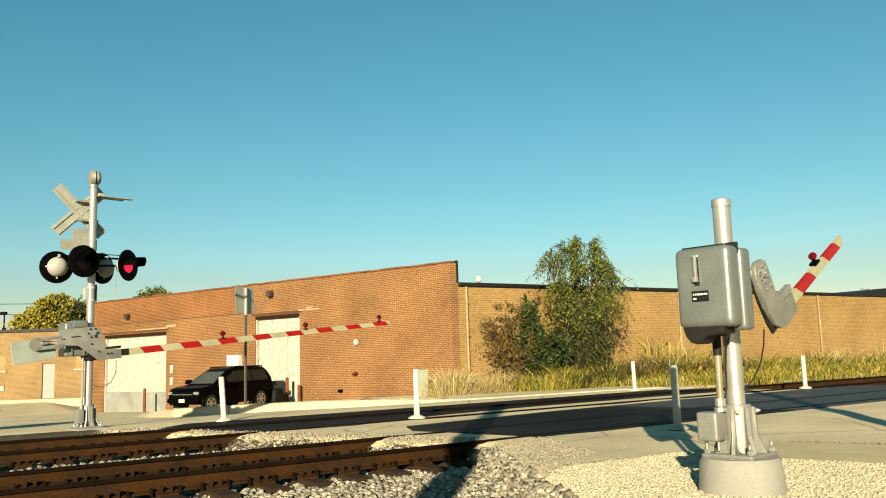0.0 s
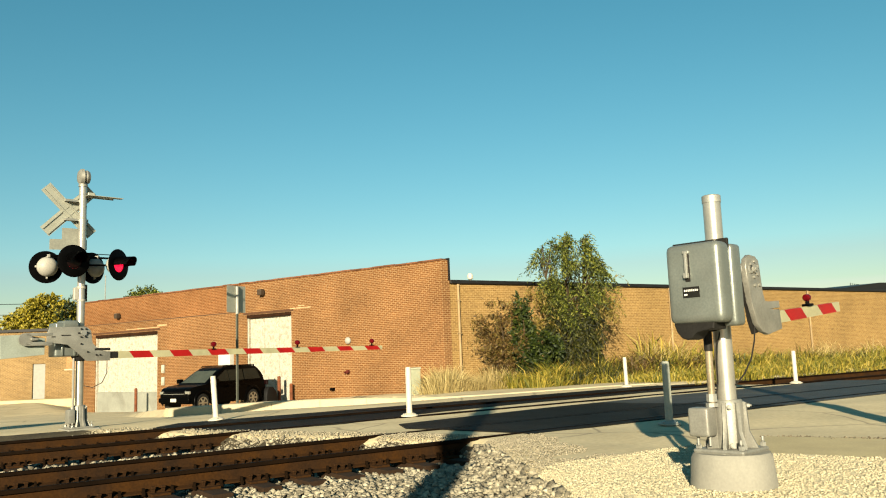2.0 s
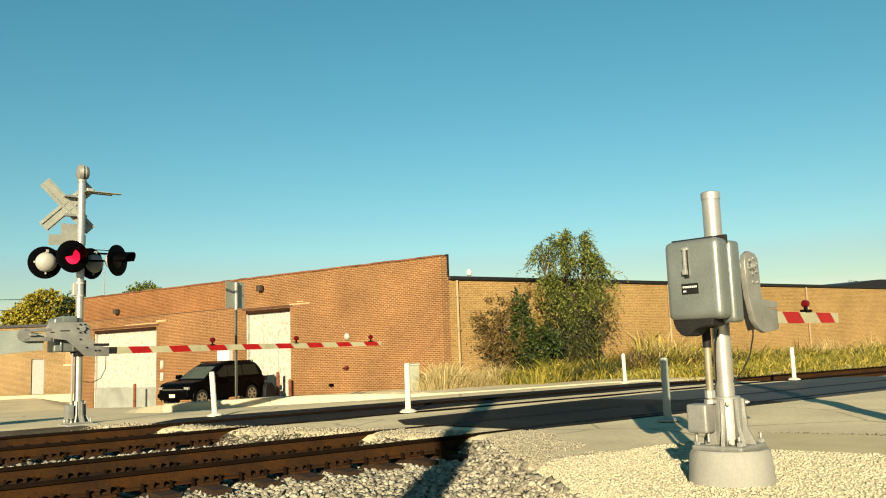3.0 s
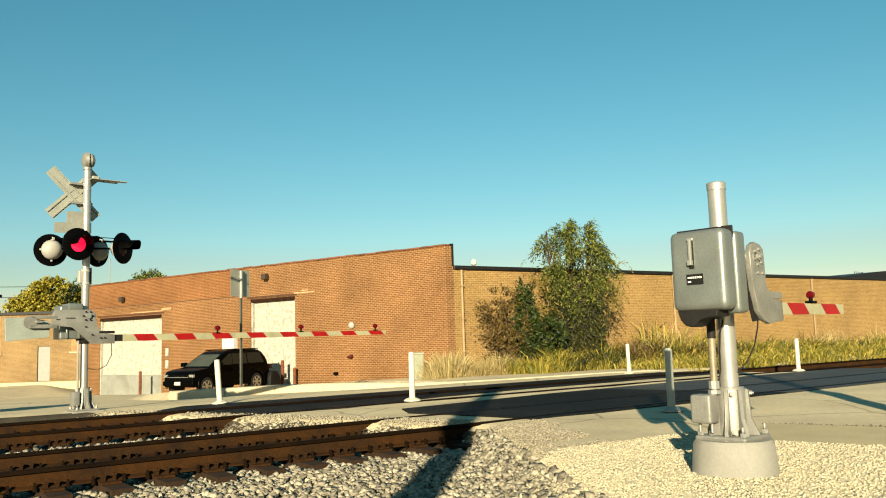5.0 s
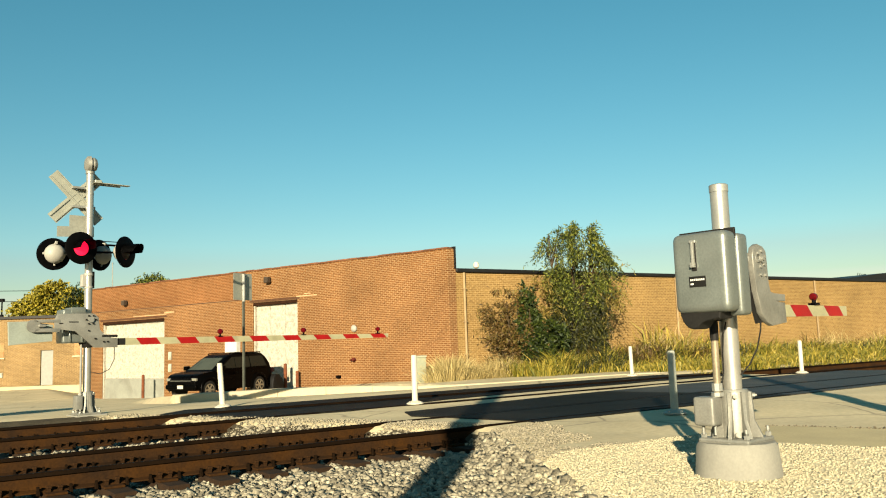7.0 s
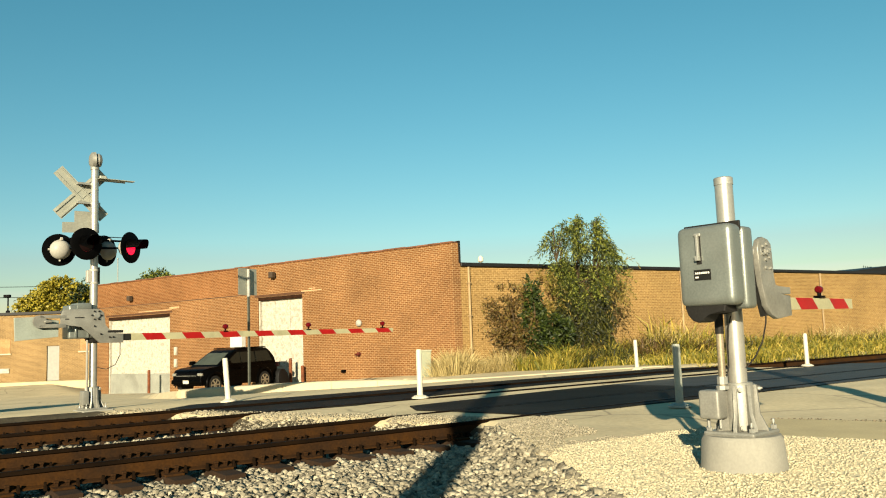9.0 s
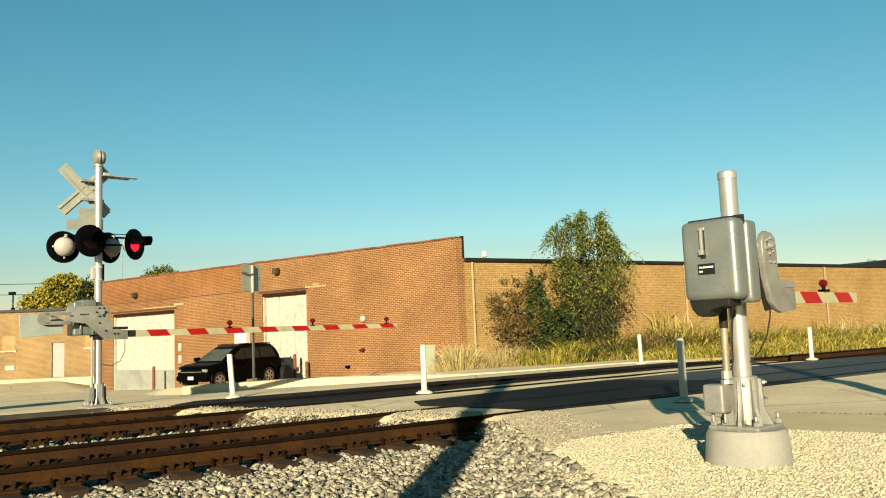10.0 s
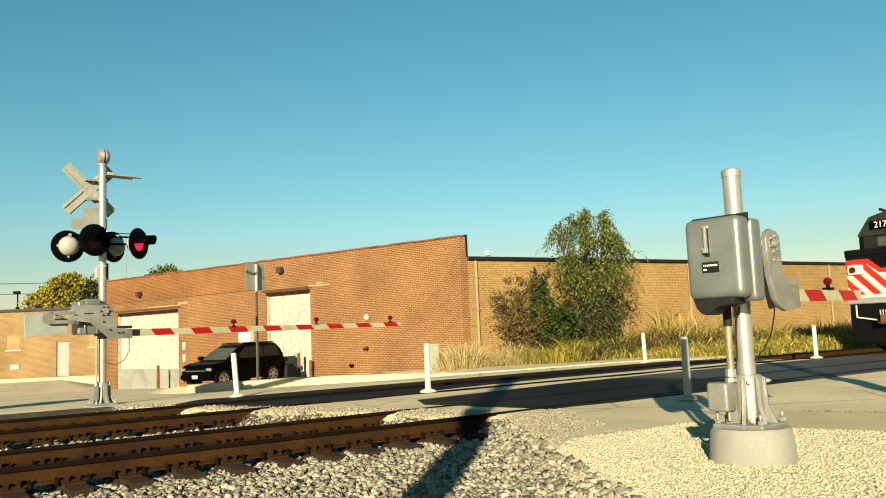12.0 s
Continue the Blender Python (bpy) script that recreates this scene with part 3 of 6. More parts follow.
def arm_lamp(arm, x, y, z, s=1.0):
    bm = bmesh.new()
    box(bm, x - 0.05, x + 0.05, y - 0.03, y + 0.03, z, z + 0.02)
    tube(bm, (x, y, z), (x, y, z + 0.07), 0.018, seg=8)
    bracket = part("lamp_bracket", bm, M_BLACK, arm)
    bm = bmesh.new()
    for e in (-1, 1):
        tube(bm, (x + e * 0.008, y, z + 0.02 + 0.09 * s), (x + e * 0.05 * s, y, z + 0.02 + 0.09 * s), 0.052 * s, 0.036 * s, seg=14)
    tube(bm, (x - 0.015, y, z + 0.02 + 0.09 * s), (x + 0.015, y, z + 0.02 + 0.09 * s), 0.056 * s, seg=14)
    part("arm_lamp", bm, M_RED_LENS, arm, "small red arm lamp", smooth=True)


def near_signal():
    t = thing("crossing_gate", gate_frame(2.36, 6.45), "short crossing gate with a grey mechanism case on a silver pole", "crossing gate", "crossing gates")
    foundation(t, 0.27, 0.29, 0.335)
    base_casting(t, 0.27, 0.40)
    # junction box on the pedestal
    bm = bmesh.new()
    box(bm, -0.27, -0.13, 0.03, 0.20, 0.40, 0.62, 0.022, 3)
    jb = part("junction_box", bm, M_CAST, t, "cast junction box with rounded lid", smooth=True)
    for y in (0.06, 0.16):
        bm = bmesh.new(); tube(bm, (-0.2, y, 0.33), (-0.2, y, 0.41), 0.012, seg=8)
        part("conduit_stub", bm, M_STEEL, t)
    bm = bmesh.new()
    tube(bm, (-0.13, 0.06, 0.62), (-0.10, 0.07, 1.26), 0.028, seg=14)
    part("conduit", bm, material("dull_conduit", (0.2132, 0.1804, 0.123), 0.5, metal=0.3, vary=0.2, scale=5), t, "dull weathered metal conduit", smooth=True)
    bm = bmesh.new(); tube(bm, (-0.11, 0.067, 1.05), (-0.10, 0.07, 1.26), 0.034, seg=12)
    part("conduit_sleeve", bm, M_MATT_BLACK, t)
    bm = bmesh.new()
    tube(bm, (-0.13, 0.06, 0.66), (-0.13, 0.06, 0.72), 0.042, seg=8); tube(bm, (-0.13, 0.06, 0.62), (-0.13, 0.06, 0.65), 0.05, seg=8)
    part("conduit_clamp", bm, M_STEEL, t)
    bm = bmesh.new()
    tube(bm, (0, 0, 0.3), (0, 0, 2.27), 0.0705, seg=28)
    part("pole", bm, M_ALU, t, "silver painted steel pole", smooth=True)
    bm = bmesh.new()
    lathe(bm, [(0.0745, 2.235), (0.0745, 2.29), (0.066, 2.297), (0.01, 2.3)], 28)
    part("pole_cap", bm, M_STEEL, t, smooth=True)
    # mechanism case: back casting, cover, gasket, latch, label
    bm = bmesh.new()
    box(bm, -0.335, -0.185, -0.305, 0.185, 1.235, 1.85, 0.035, 3)
    box(bm, -0.23, -0.06, -0.15, 0.11, 1.28, 1.80, 0.02, 2)
    tube(bm, (-0.29, 0.15, 1.36), (-0.29, 0.205, 1.36), 0.09, seg=20)
    case = part("mechanism_case", bm, M_CASE, t, "grey cast mechanism case", smooth=True)
    bm = bmesh.new(); box(bm, -0.350, -0.325, -0.285, 0.175, 1.80, 1.893, 0.004, 1)
    part("gasket", bm, M_MATT_BLACK, case)
    bm = bmesh.new()
    box(bm, -0.52, -0.338, -0.300, 0.15, 1.262, 1.865, 0.062, 5)
    cover = part("case_cover", bm, M_CASE, case, "rounded hinged case cover", smooth=True)
    # lower casting, matt black all over
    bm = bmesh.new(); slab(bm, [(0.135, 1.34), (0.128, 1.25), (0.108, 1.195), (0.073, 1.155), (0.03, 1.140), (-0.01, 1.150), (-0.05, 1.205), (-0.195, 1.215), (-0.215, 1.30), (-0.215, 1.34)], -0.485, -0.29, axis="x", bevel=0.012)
    part("case_underside", bm, M_MATT_BLACK, case)
    bm = bmesh.new()
    box(bm, -0.548, -0.52, -0.048, -0.026, 1.62, 1.80, 0.006, 2); box(bm, -0.558, -0.52, -0.052, -0.018, 1.60, 1.64, 0.006, 2)
    box(bm, -0.535, -0.52, -0.062, -0.008, 1.785, 1.81, 0.005, 1)
    part("latch", bm, M_STEEL, case, "galvanised latch handle")
    bm = bmesh.new(); box(bm, -0.526, -0.518, -0.058, -0.016, 1.575, 1.80, 0.003, 1)
    part("latch_base", bm, M_MATT_BLACK, case)
    bm = bmesh.new(); box(bm, -0.524, -0.515, -0.125, 0.012, 1.455, 1.535)
    part("label_plate", bm, M_PLATE_TEXT, case, "black maker's label")
    for k in range(8):
        bm = bmesh.new(); box(bm, -0.527, -0.5235, 0.0 - k * 0.015 - 0.009, 0.0 - k * 0.015, 1.502, 1.516)
        part("label_text", bm, M_TEXT_WHITE, case)
    bm = bmesh.new(); box(bm, -0.527, -0.5235, -0.025, 0.0, 1.472, 1.484)
    part("label_text", bm, M_TEXT_WHITE, case)
    # pole clamps
    for z in (1.38, 1.72):
        bm = bmesh.new(); tube(bm, (0, 0, z - 0.03), (0, 0, z + 0.03), 0.083, seg=24); box(bm, -0.09, -0.02, -0.11, 0.11, z - 0.035, z + 0.035, 0.008, 1)
        part("pole_clamp", bm, M_CAST, t)
    bm = bmesh.new(); tube(bm, (-0.02, -0.26, 1.67), (-0.10, -0.2, 1.67), 0.045, seg=16); tube(bm, (0, -0.29, 1.67), (0, -0.2, 1.67), 0.04, seg=16)
    part("pivot_shaft", bm, M_STEEL, t)
    # hanging cable
    cable = [(0.05, -0.25, 1.24), (0.055, -0.235, 1.12), (0.05, -0.20, 0.98), (0.03, -0.14, 0.86), (0.0, -0.075, 0.78)]
    bm = bmesh.new()
    for a, b in zip(cable, cable[1:]):
        tube(bm, a, b, 0.006, seg=6)
    part("cable", bm, M_MATT_BLACK, t)
    cable = [(-0.03, -0.02, 1.26), (-0.11, -0.01, 1.10), (-0.12, 0.0, 0.95), (-0.09, 0.02, 0.80), (-0.10, 0.04, 0.70)]
    bm = bmesh.new()
    for a, b in zip(cable, cable[1:]):
        tube(bm, a, b, 0.006, seg=6)
    part("cable", bm, M_MATT_BLACK, t)
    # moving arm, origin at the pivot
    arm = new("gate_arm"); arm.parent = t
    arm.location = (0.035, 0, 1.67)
    bm = bmesh.new()
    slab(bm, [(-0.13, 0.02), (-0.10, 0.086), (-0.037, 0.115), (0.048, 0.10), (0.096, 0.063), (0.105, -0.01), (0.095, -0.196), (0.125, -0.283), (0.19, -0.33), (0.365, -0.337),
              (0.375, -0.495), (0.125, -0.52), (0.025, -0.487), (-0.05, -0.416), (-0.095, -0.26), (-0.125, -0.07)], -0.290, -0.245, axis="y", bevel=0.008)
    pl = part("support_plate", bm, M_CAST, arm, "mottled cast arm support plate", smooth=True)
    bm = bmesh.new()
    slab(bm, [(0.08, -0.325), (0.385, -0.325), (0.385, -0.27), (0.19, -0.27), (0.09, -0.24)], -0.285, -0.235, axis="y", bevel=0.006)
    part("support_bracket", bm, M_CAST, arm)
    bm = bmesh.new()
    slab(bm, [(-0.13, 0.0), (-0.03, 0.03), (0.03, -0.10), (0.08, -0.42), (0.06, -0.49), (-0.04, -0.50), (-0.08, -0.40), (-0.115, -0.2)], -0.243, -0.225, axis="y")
    part("backing_plate", bm, M_MATT_BLACK, arm, "dark backing plate")
    spots = [(0.062 * math.cos(k * math.pi / 3 + 0.3), 0.062 * math.sin(k * math.pi / 3 + 0.3)) for k in range(6)] + [(-0.02, -0.125), (0.055, -0.125)]
    for x, z in spots:
        bm = bmesh.new(); tube(bm, (x, -0.290, z), (x, -0.302, z), 0.014, seg=6)
        part("plate_bolt", bm, M_STEEL, arm)
    bm = bmesh.new(); tube(bm, (0, -0.290, 0), (0, -0.306, 0), 0.034, seg=6); tube(bm, (0, -0.306, 0), (0, -0.318, 0), 0.016, seg=10)
    part("hub", bm, M_STEEL, arm)
    spans = [(0.265, 0.535, 0), (0.535, 0.855, 1), (0.855, 1.195, 0), (1.195, 1.505, 1), (1.505, 1.635, 0)]
    arm_bar(arm, spans, -0.258, -0.400, 0.03, 0.098, 0.086, 0.265, 1.635)
    arm_lamp(arm, 0.985, -0.258, -0.352, 0.58)
    return t, arm


def flasher(t, x, y, z, facing, lit_material=True):
    """A round background disc with hood and lens. facing: degrees from local -y towards +x."""
    lamp = new("flashing_lamp"); lamp.parent = t
    lamp.matrix_basis = Matrix.Translation((x, y, z)) @ Matrix.Rotation(radians(facing), 4, "Z")
    lamp["label"] = "black round crossing lamp with hood"
    bm = bmesh.new()
    ring = Matrix.Rotation(radians(90), 4, "X")
    n = 40
    outer = [[bm.verts.new((r * math.cos(2 * math.pi * i / n), yy, r * math.sin(2 * math.pi * i / n))) for i in range(n)]
             for r, yy in ((0.145, -0.012), (0.29, -0.012), (0.305, -0.004), (0.305, 0.004), (0.29, 0.006), (0.145, 0.006))]
    for a, b in zip(outer, outer[1:] + outer[:1]):
        for i in range(n):
            bm.faces.new((a[i], a[(i + 1) % n], b[(i + 1) % n], b[i]))
    part("background_disc", bm, M_BLACK, lamp, smooth=True)
    bm = bmesh.new()
    k = 24
    top = []
    for ring_y, r in ((-0.012, 0.155), (-0.36, 0.14)):
        top.append([bm.verts.new((r * math.cos(a), ring_y - (0.0 if ring_y > -0.1 else -0.10 * (1 - math.sin(a)) / 1.3), r * math.sin(a)))
                    for a in [radians(-8) + radians(196) * i / k for i in range(k + 1)]])
    for i in range(k):
        bm.faces.new((top[0][i], top[0][i + 1], top[1][i + 1], top[1][i]))
    bmesh.ops.solidify(bm, geom=bm.faces[:], thickness=0.004)
    part("hood", bm, M_BLACK, lamp, smooth=True)
    bm = bmesh.new()
    lathe(bm, [(0.15, 0.028), (0.185, 0.05), (0.185, 0.10), (0.14, 0.175), (0.07, 0.21), (0.02, 0.215)], 24, Matrix.Rotation(radians(-90), 4, "X"))
    box(bm, -0.025, 0.025, 0.08, 0.15, 0.17, 0.23, 0.006, 1)
    box(bm, -0.21, -0.17, 0.03, 0.07, -0.02, 0.02, 0.005, 1); box(bm, 0.17, 0.21, 0.03, 0.07, -0.02, 0.02, 0.005, 1)
    box(bm, -0.015, 0.015, 0.04, 0.07, -0.225, -0.17, 0.005, 1)
    part("lamp_back", bm, M_DOME, lamp, "cream domed lamp housing", smooth=True)
    return lamp


def turning_lens(lamp):
    """A lens disc that turns: one face glows red, the other is dark."""
    bm = bmesh.new()
    lathe(bm, [(0.02, 0.022), (0.08, 0.018), (0.142, 0.001), (0.142, -0.001), (0.08, -0.018), (0.02, -0.022)], 28, Matrix.Rotation(radians(90), 4, "X"))
    ob = part("lens", bm, [M_LENS_DARK, M_LENS_LIT], lamp, "round red signal lens", smooth=True)
    for p in ob.data.polygons:
        p.material_index = 1 if p.center.y < 0 else 0
    return ob


def far_mast():
    t = thing("signal_mast", gate_frame(-6.47, 15.6), "silver crossing signal mast with gate arm, flashing lamps and crossbuck", "crossing signal", "crossing gates")
    bm = bmesh.new(); box(bm, -0.29, 0.31, -0.29, 0.29, -0.35, 0.005, 0.03, 1)
    part("foundation", bm, M_FOUNDATION, t)
    base_casting(t, 0.005, 0.42)
    bm = bmesh.new(); box(bm, -0.24, -0.12, -0.16, 0.02, 0.10, 0.36, 0.02, 2)
    part("junction_box", bm, M_CAST, t, smooth=True)
    bm = bmesh.new(); tube(bm, (-0.14, -0.08, 0.36), (-0.14, -0.08, 1.3), 0.02, seg=10)
    part("conduit", bm, M_ALU, t)
    bm = bmesh.new(); tube(bm, (0, 0, 0.05), (0, 0, 4.60), 0.0705, 0.0705, seg=24)
    part("pole", bm, M_ALU, t, "silver painted steel pole", smooth=True)
    for z in (3.36, 3.72, 3.95, 4.18, 4.42):
        bm = bmesh.new(); tube(bm, (0, 0, z - 0.012), (0, 0, z + 0.012), 0.0735, seg=24)
        part("band_clamp", bm, M_STEEL, t)
    # bell
    bell_m = Matrix.Translation((0, 0, 4.76)) @ Matrix.Rotation(radians(-97), 4, "Z") @ Matrix.Rotation(radians(90), 4, "X")
    bm = bmesh.new(); lathe(bm, [(0.02, 0.10), (0.10, 0.095), (0.15, 0.06), (0.165, 0.0), (0.15, -0.005)], 24, bell_m)
    bell = part("bell_gong", bm, M_CAST, t, "round cream crossing bell", smooth=True)
    bm = bmesh.new(); lathe(bm, [(0.13, -0.01), (0.14, -0.06), (0.11, -0.11), (0.05, -0.13)], 20, bell_m)
    part("bell_case", bm, M_CAST, t, smooth=True)
    bm = bmesh.new(); tube(bm, (0, 0, 4.57), (0, 0, 4.66), 0.085, 0.075, seg=20)
    part("bell_neck", bm, M_CAST, t)
    # crossbuck, seen from behind
    cb = new("crossbuck"); cb.parent = t
    cb.matrix_basis = Matrix.Translation((-0.21, 0.12, 4.10))
    cb["label"] = "weathered back of a crossbuck sign"
    for ang in (45, -45):
        bm = bmesh.new()
        yy = 0.0 if ang > 0 else 0.012
        box(bm, -0.61, 0.61, yy - 0.003, yy + 0.003, -0.114, 0.114, m=Matrix.Rotation(radians(ang), 4, "Y"))
        part("blade", bm, M_SIGN_BACK, cb)
        for off in (-0.07, 0.07):
            bm = bmesh.new(); box(bm, -0.60, 0.60, yy - 0.022, yy - 0.004, off - 0.012, off + 0.012, m=Matrix.Rotation(radians(ang), 4, "Y"))
            part("stiffener", bm, M_SIGN_BACK, cb)
    for z in (0.17, -0.2):
        bm = bmesh.new(); box(bm, -0.1, 0.32, -0.11, 0.0, z, z + 0.04)
        part("sign_bracket", bm, M_STEEL, cb)
    # second crossbuck seen edge on
    bm = bmesh.new()
    box(bm, 0.0, 0.58, -0.012, 0.0, 4.36, 4.395); box(bm, 0.04, 0.72, -0.16, -0.03, 4.385, 4.395)
    box(bm, 0.07, 0.2, -0.08, 0.06, 4.37, 4.46, 0.01, 1)
    part("edge_on_blade", bm, M_SIGN_BACK, t, "thin grey sign blade")
    bm = bmesh.new(); slab(bm, [(-0.56, 3.33), (0.12, 3.36), (0.12, 3.56), (0.0, 3.56), (0.0, 3.76), (-0.34, 3.76), (-0.34, 3.54), (-0.56, 3.53)], 0.09, 0.095, axis="y")
    part("track_count_sign", bm, M_GREY_PAINT, t, "grey back of a stepped sign plate")
    # lamps
    bm = bmesh.new()
    tube(bm, (-0.60, 0.10, 3.22), (0.60, 0.10, 3.22), 0.02, seg=10); tube(bm, (-0.30, -0.12, 3.26), (0.60, -0.12, 3.26), 0.008, seg=8)
    box(bm, -0.1, 0.1, -0.14, 0.14, 3.14, 3.28, 0.01, 1)
    tube(bm, (0, 0, 3.05), (0.52, -0.2, 3.05), 0.02, seg=8); tube(bm, (0, 0, 3.05), (-0.25, -0.2, 3.05), 0.02, seg=8)
    tube(bm, (0, 0, 3.05), (-0.58, 0.12, 3.02), 0.02, seg=8); tube(bm, (0, 0, 3.05), (0.25, 0.12, 3.02), 0.02, seg=8)
    part("cross_arm", bm, M_BLACK, t)
    a = flasher(t, -0.57, 0.22, 3.01, 180)
    c = flasher(t, 0.28, 0.22, 3.03, 205)
    b = flasher(t, -0.24, -0.27, 3.09, 8)
    d = flasher(t, 0.60, -0.25, 3.06, 32)
    lens_b, lens_d = turning_lens(b), turning_lens(d)
    bm = bmesh.new(); box(bm, -0.14, -0.05, -0.05, 0.05, 2.38, 2.62, 0.012, 1); tube(bm, (0, 0, 2.36), (0, 0, 2.40), 0.085, seg=16); tube(bm, (0, 0, 2.60), (0, 0, 2.64), 0.085, seg=16)
    part("terminal_box", bm, M_DOME, t)
    bm = bmesh.new(); box(bm, 0.07, 0.10, -0.04, 0.04, 2.36, 2.68, 0.006, 1)
    part("cable_cover", bm, M_BLACK, t)
    # mechanism
    bm = bmesh.new()
    box(bm, -0.50, -0.075, -0.17, 0.22, 1.33, 1.95, 0.035, 3); box(bm, -0.36, -0.10, -0.19, 0.2, 1.86, 1.99, 0.02, 2)
    for x in (-0.38, -0.16):
        box(bm, x - 0.02, x + 0.02, -0.195, 0.2, 1.34, 1.62, 0.01, 1)
    case = part("mechanism_case", bm, M_CASE, t, "grey cast mechanism case", smooth=True)
    bm = bmesh.new(); lathe(bm, [(0.02, 1.23), (0.12, 1.25), (0.16, 1.335)], 16)
    part("case_underside", bm, M_MATT_BLACK, t)
    bm = bmesh.new(); tube(bm, (-0.06, -0.32, 1.75), (-0.06, -0.1, 1.75), 0.045, seg=16)
    part("pivot_shaft", bm, M_STEEL, t)
    cable = [(0.40, -0.28, 1.24), (0.40, -0.27, 1.0), (0.33, -0.22, 0.82), (0.2, -0.12, 0.74), (0.07, -0.02, 0.78)]
    bm = bmesh.new()
    for p, q in zip(cable, cable[1:]):
        tube(bm, p, q, 0.007, seg=6)
    part("cable", bm, M_MATT_BLACK, t)
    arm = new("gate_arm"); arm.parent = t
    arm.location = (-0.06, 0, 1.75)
    ox, oz = 0.06, -1.75
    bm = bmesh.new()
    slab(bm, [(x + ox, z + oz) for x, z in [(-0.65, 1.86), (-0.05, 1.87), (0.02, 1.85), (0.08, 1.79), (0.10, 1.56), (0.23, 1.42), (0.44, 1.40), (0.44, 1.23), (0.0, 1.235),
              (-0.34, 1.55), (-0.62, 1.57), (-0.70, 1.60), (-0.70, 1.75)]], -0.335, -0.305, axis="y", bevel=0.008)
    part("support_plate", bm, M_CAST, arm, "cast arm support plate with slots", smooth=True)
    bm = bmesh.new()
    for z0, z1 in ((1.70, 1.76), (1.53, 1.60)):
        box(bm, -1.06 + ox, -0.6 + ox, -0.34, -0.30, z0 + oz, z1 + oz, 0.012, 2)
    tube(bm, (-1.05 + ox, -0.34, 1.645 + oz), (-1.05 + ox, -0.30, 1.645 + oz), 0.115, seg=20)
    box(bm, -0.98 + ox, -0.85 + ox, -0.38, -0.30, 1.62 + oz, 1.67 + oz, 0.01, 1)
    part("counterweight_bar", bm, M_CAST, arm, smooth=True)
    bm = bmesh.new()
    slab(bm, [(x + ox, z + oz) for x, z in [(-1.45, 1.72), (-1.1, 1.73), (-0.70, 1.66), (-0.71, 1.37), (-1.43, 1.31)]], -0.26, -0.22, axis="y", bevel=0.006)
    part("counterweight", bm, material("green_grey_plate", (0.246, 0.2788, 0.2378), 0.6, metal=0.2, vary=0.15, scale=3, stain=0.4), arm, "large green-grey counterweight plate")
    spots = [(0.085 * math.cos(k * math.pi / 3), 0.085 * math.sin(k * math.pi / 3)) for k in range(6)]
    spots += [(x + ox, z + oz) for x, z in ((-0.1, 1.55), (0.02, 1.4), (0.18, 1.34), (0.25, 1.34))]
    for x, z in spots:
        bm = bmesh.new(); bolt(bm, (x, -0.335, z), (0, -1, 0), 0.017, 0.016)
        part("plate_bolt", bm, M_MATT_BLACK, arm)
    bm = bmesh.new(); tube(bm, (0, -0.335, 0), (0, -0.37, 0), 0.05, seg=12)
    part("hub", bm, M_STEEL, arm)
    # thin black bars on the plate paint the shade inside its slots
    bm = bmesh.new()
    box(bm, -0.45 + ox, -0.28 + ox, -0.337, -0.333, 1.70 + oz, 1.72 + oz); box(bm, -0.62 + ox, -0.55 + ox, -0.337, -0.333, 1.675 + oz, 1.695 + oz)
    part("slots", bm, M_MATT_BLACK, arm)
    bm = bmesh.new()
    box(bm, 0.14 + ox, 0.44 + ox, -0.34, -0.26, 1.42 + oz, 1.47 + oz, 0.01, 1); box(bm, 0.42 + ox, 0.60 + ox, -0.31, -0.25, 1.27 + oz, 1.40 + oz, 0.012, 1)
    part("arm_clamp", bm, M_MATT_BLACK, arm)
    spans, x = [(0.50, 0.70, 0)], 0.70
    reds = [1.055 + 0.8135 * k for k in range(8)]
    for r in reds:
        spans.append((x, r - 0.2, 0)); spans.append((r - 0.2, r + 0.2, 1)); x = r + 0.2
    spans = [s for s in spans if s[1] - s[0] > 0.03]
    spans.append((x, 7.05, 0))
    spans = [(a0 + ox, b0 + ox, r0) for a0, b0, r0 in spans]
    arm_bar(arm, spans, -0.285, 1.335 + oz, 0.03, 0.135, 0.095, 0.56, 7.1)
    for lx in (2.58, 4.62, 6.74):
        arm_lamp(arm, lx + ox, -0.285, 1.385 + oz)
    return t, arm, lens_b, lens_d


near_gate, near_arm = near_signal()
far_gate, far_arm, lens_b, lens_d = far_mast()


# ---- delineator posts and the roadside sign ----
def bollard(m, label, mat, height=0.84):
    t = thing("delineator_post", m, label, "post", "delineator posts")
    bm = bmesh.new(); lathe(bm, [(0.16, 0), (0.16, 0.02), (0.11, 0.04), (0.07, 0.06)], 20)
    part("post_base", bm, mat, t, smooth=True)
    for k in range(4):
        a = k * math.pi / 2 + 0.5
        bm = bmesh.new(); tube(bm, (0.125 * math.cos(a), 0.125 * math.sin(a), 0.03), (0.125 * math.cos(a), 0.125 * math.sin(a), 0.045), 0.014, seg=6)
        part("base_bolt", bm, M_STEEL, t)
    bm = bmesh.new(); lathe(bm, [(0.055, 0.04), (0.052, height - 0.03), (0.045, height - 0.005), (0.02, height)], 18)
    part("tube", bm, mat, t, smooth=True)
    for z in (0.17, 0.32):
        bm = bmesh.new(); tube(bm, (0, 0, height - z), (0, 0, height - z + 0.08), 0.0545, seg=18)
        part("reflective_band", bm, mat, t)
    return t


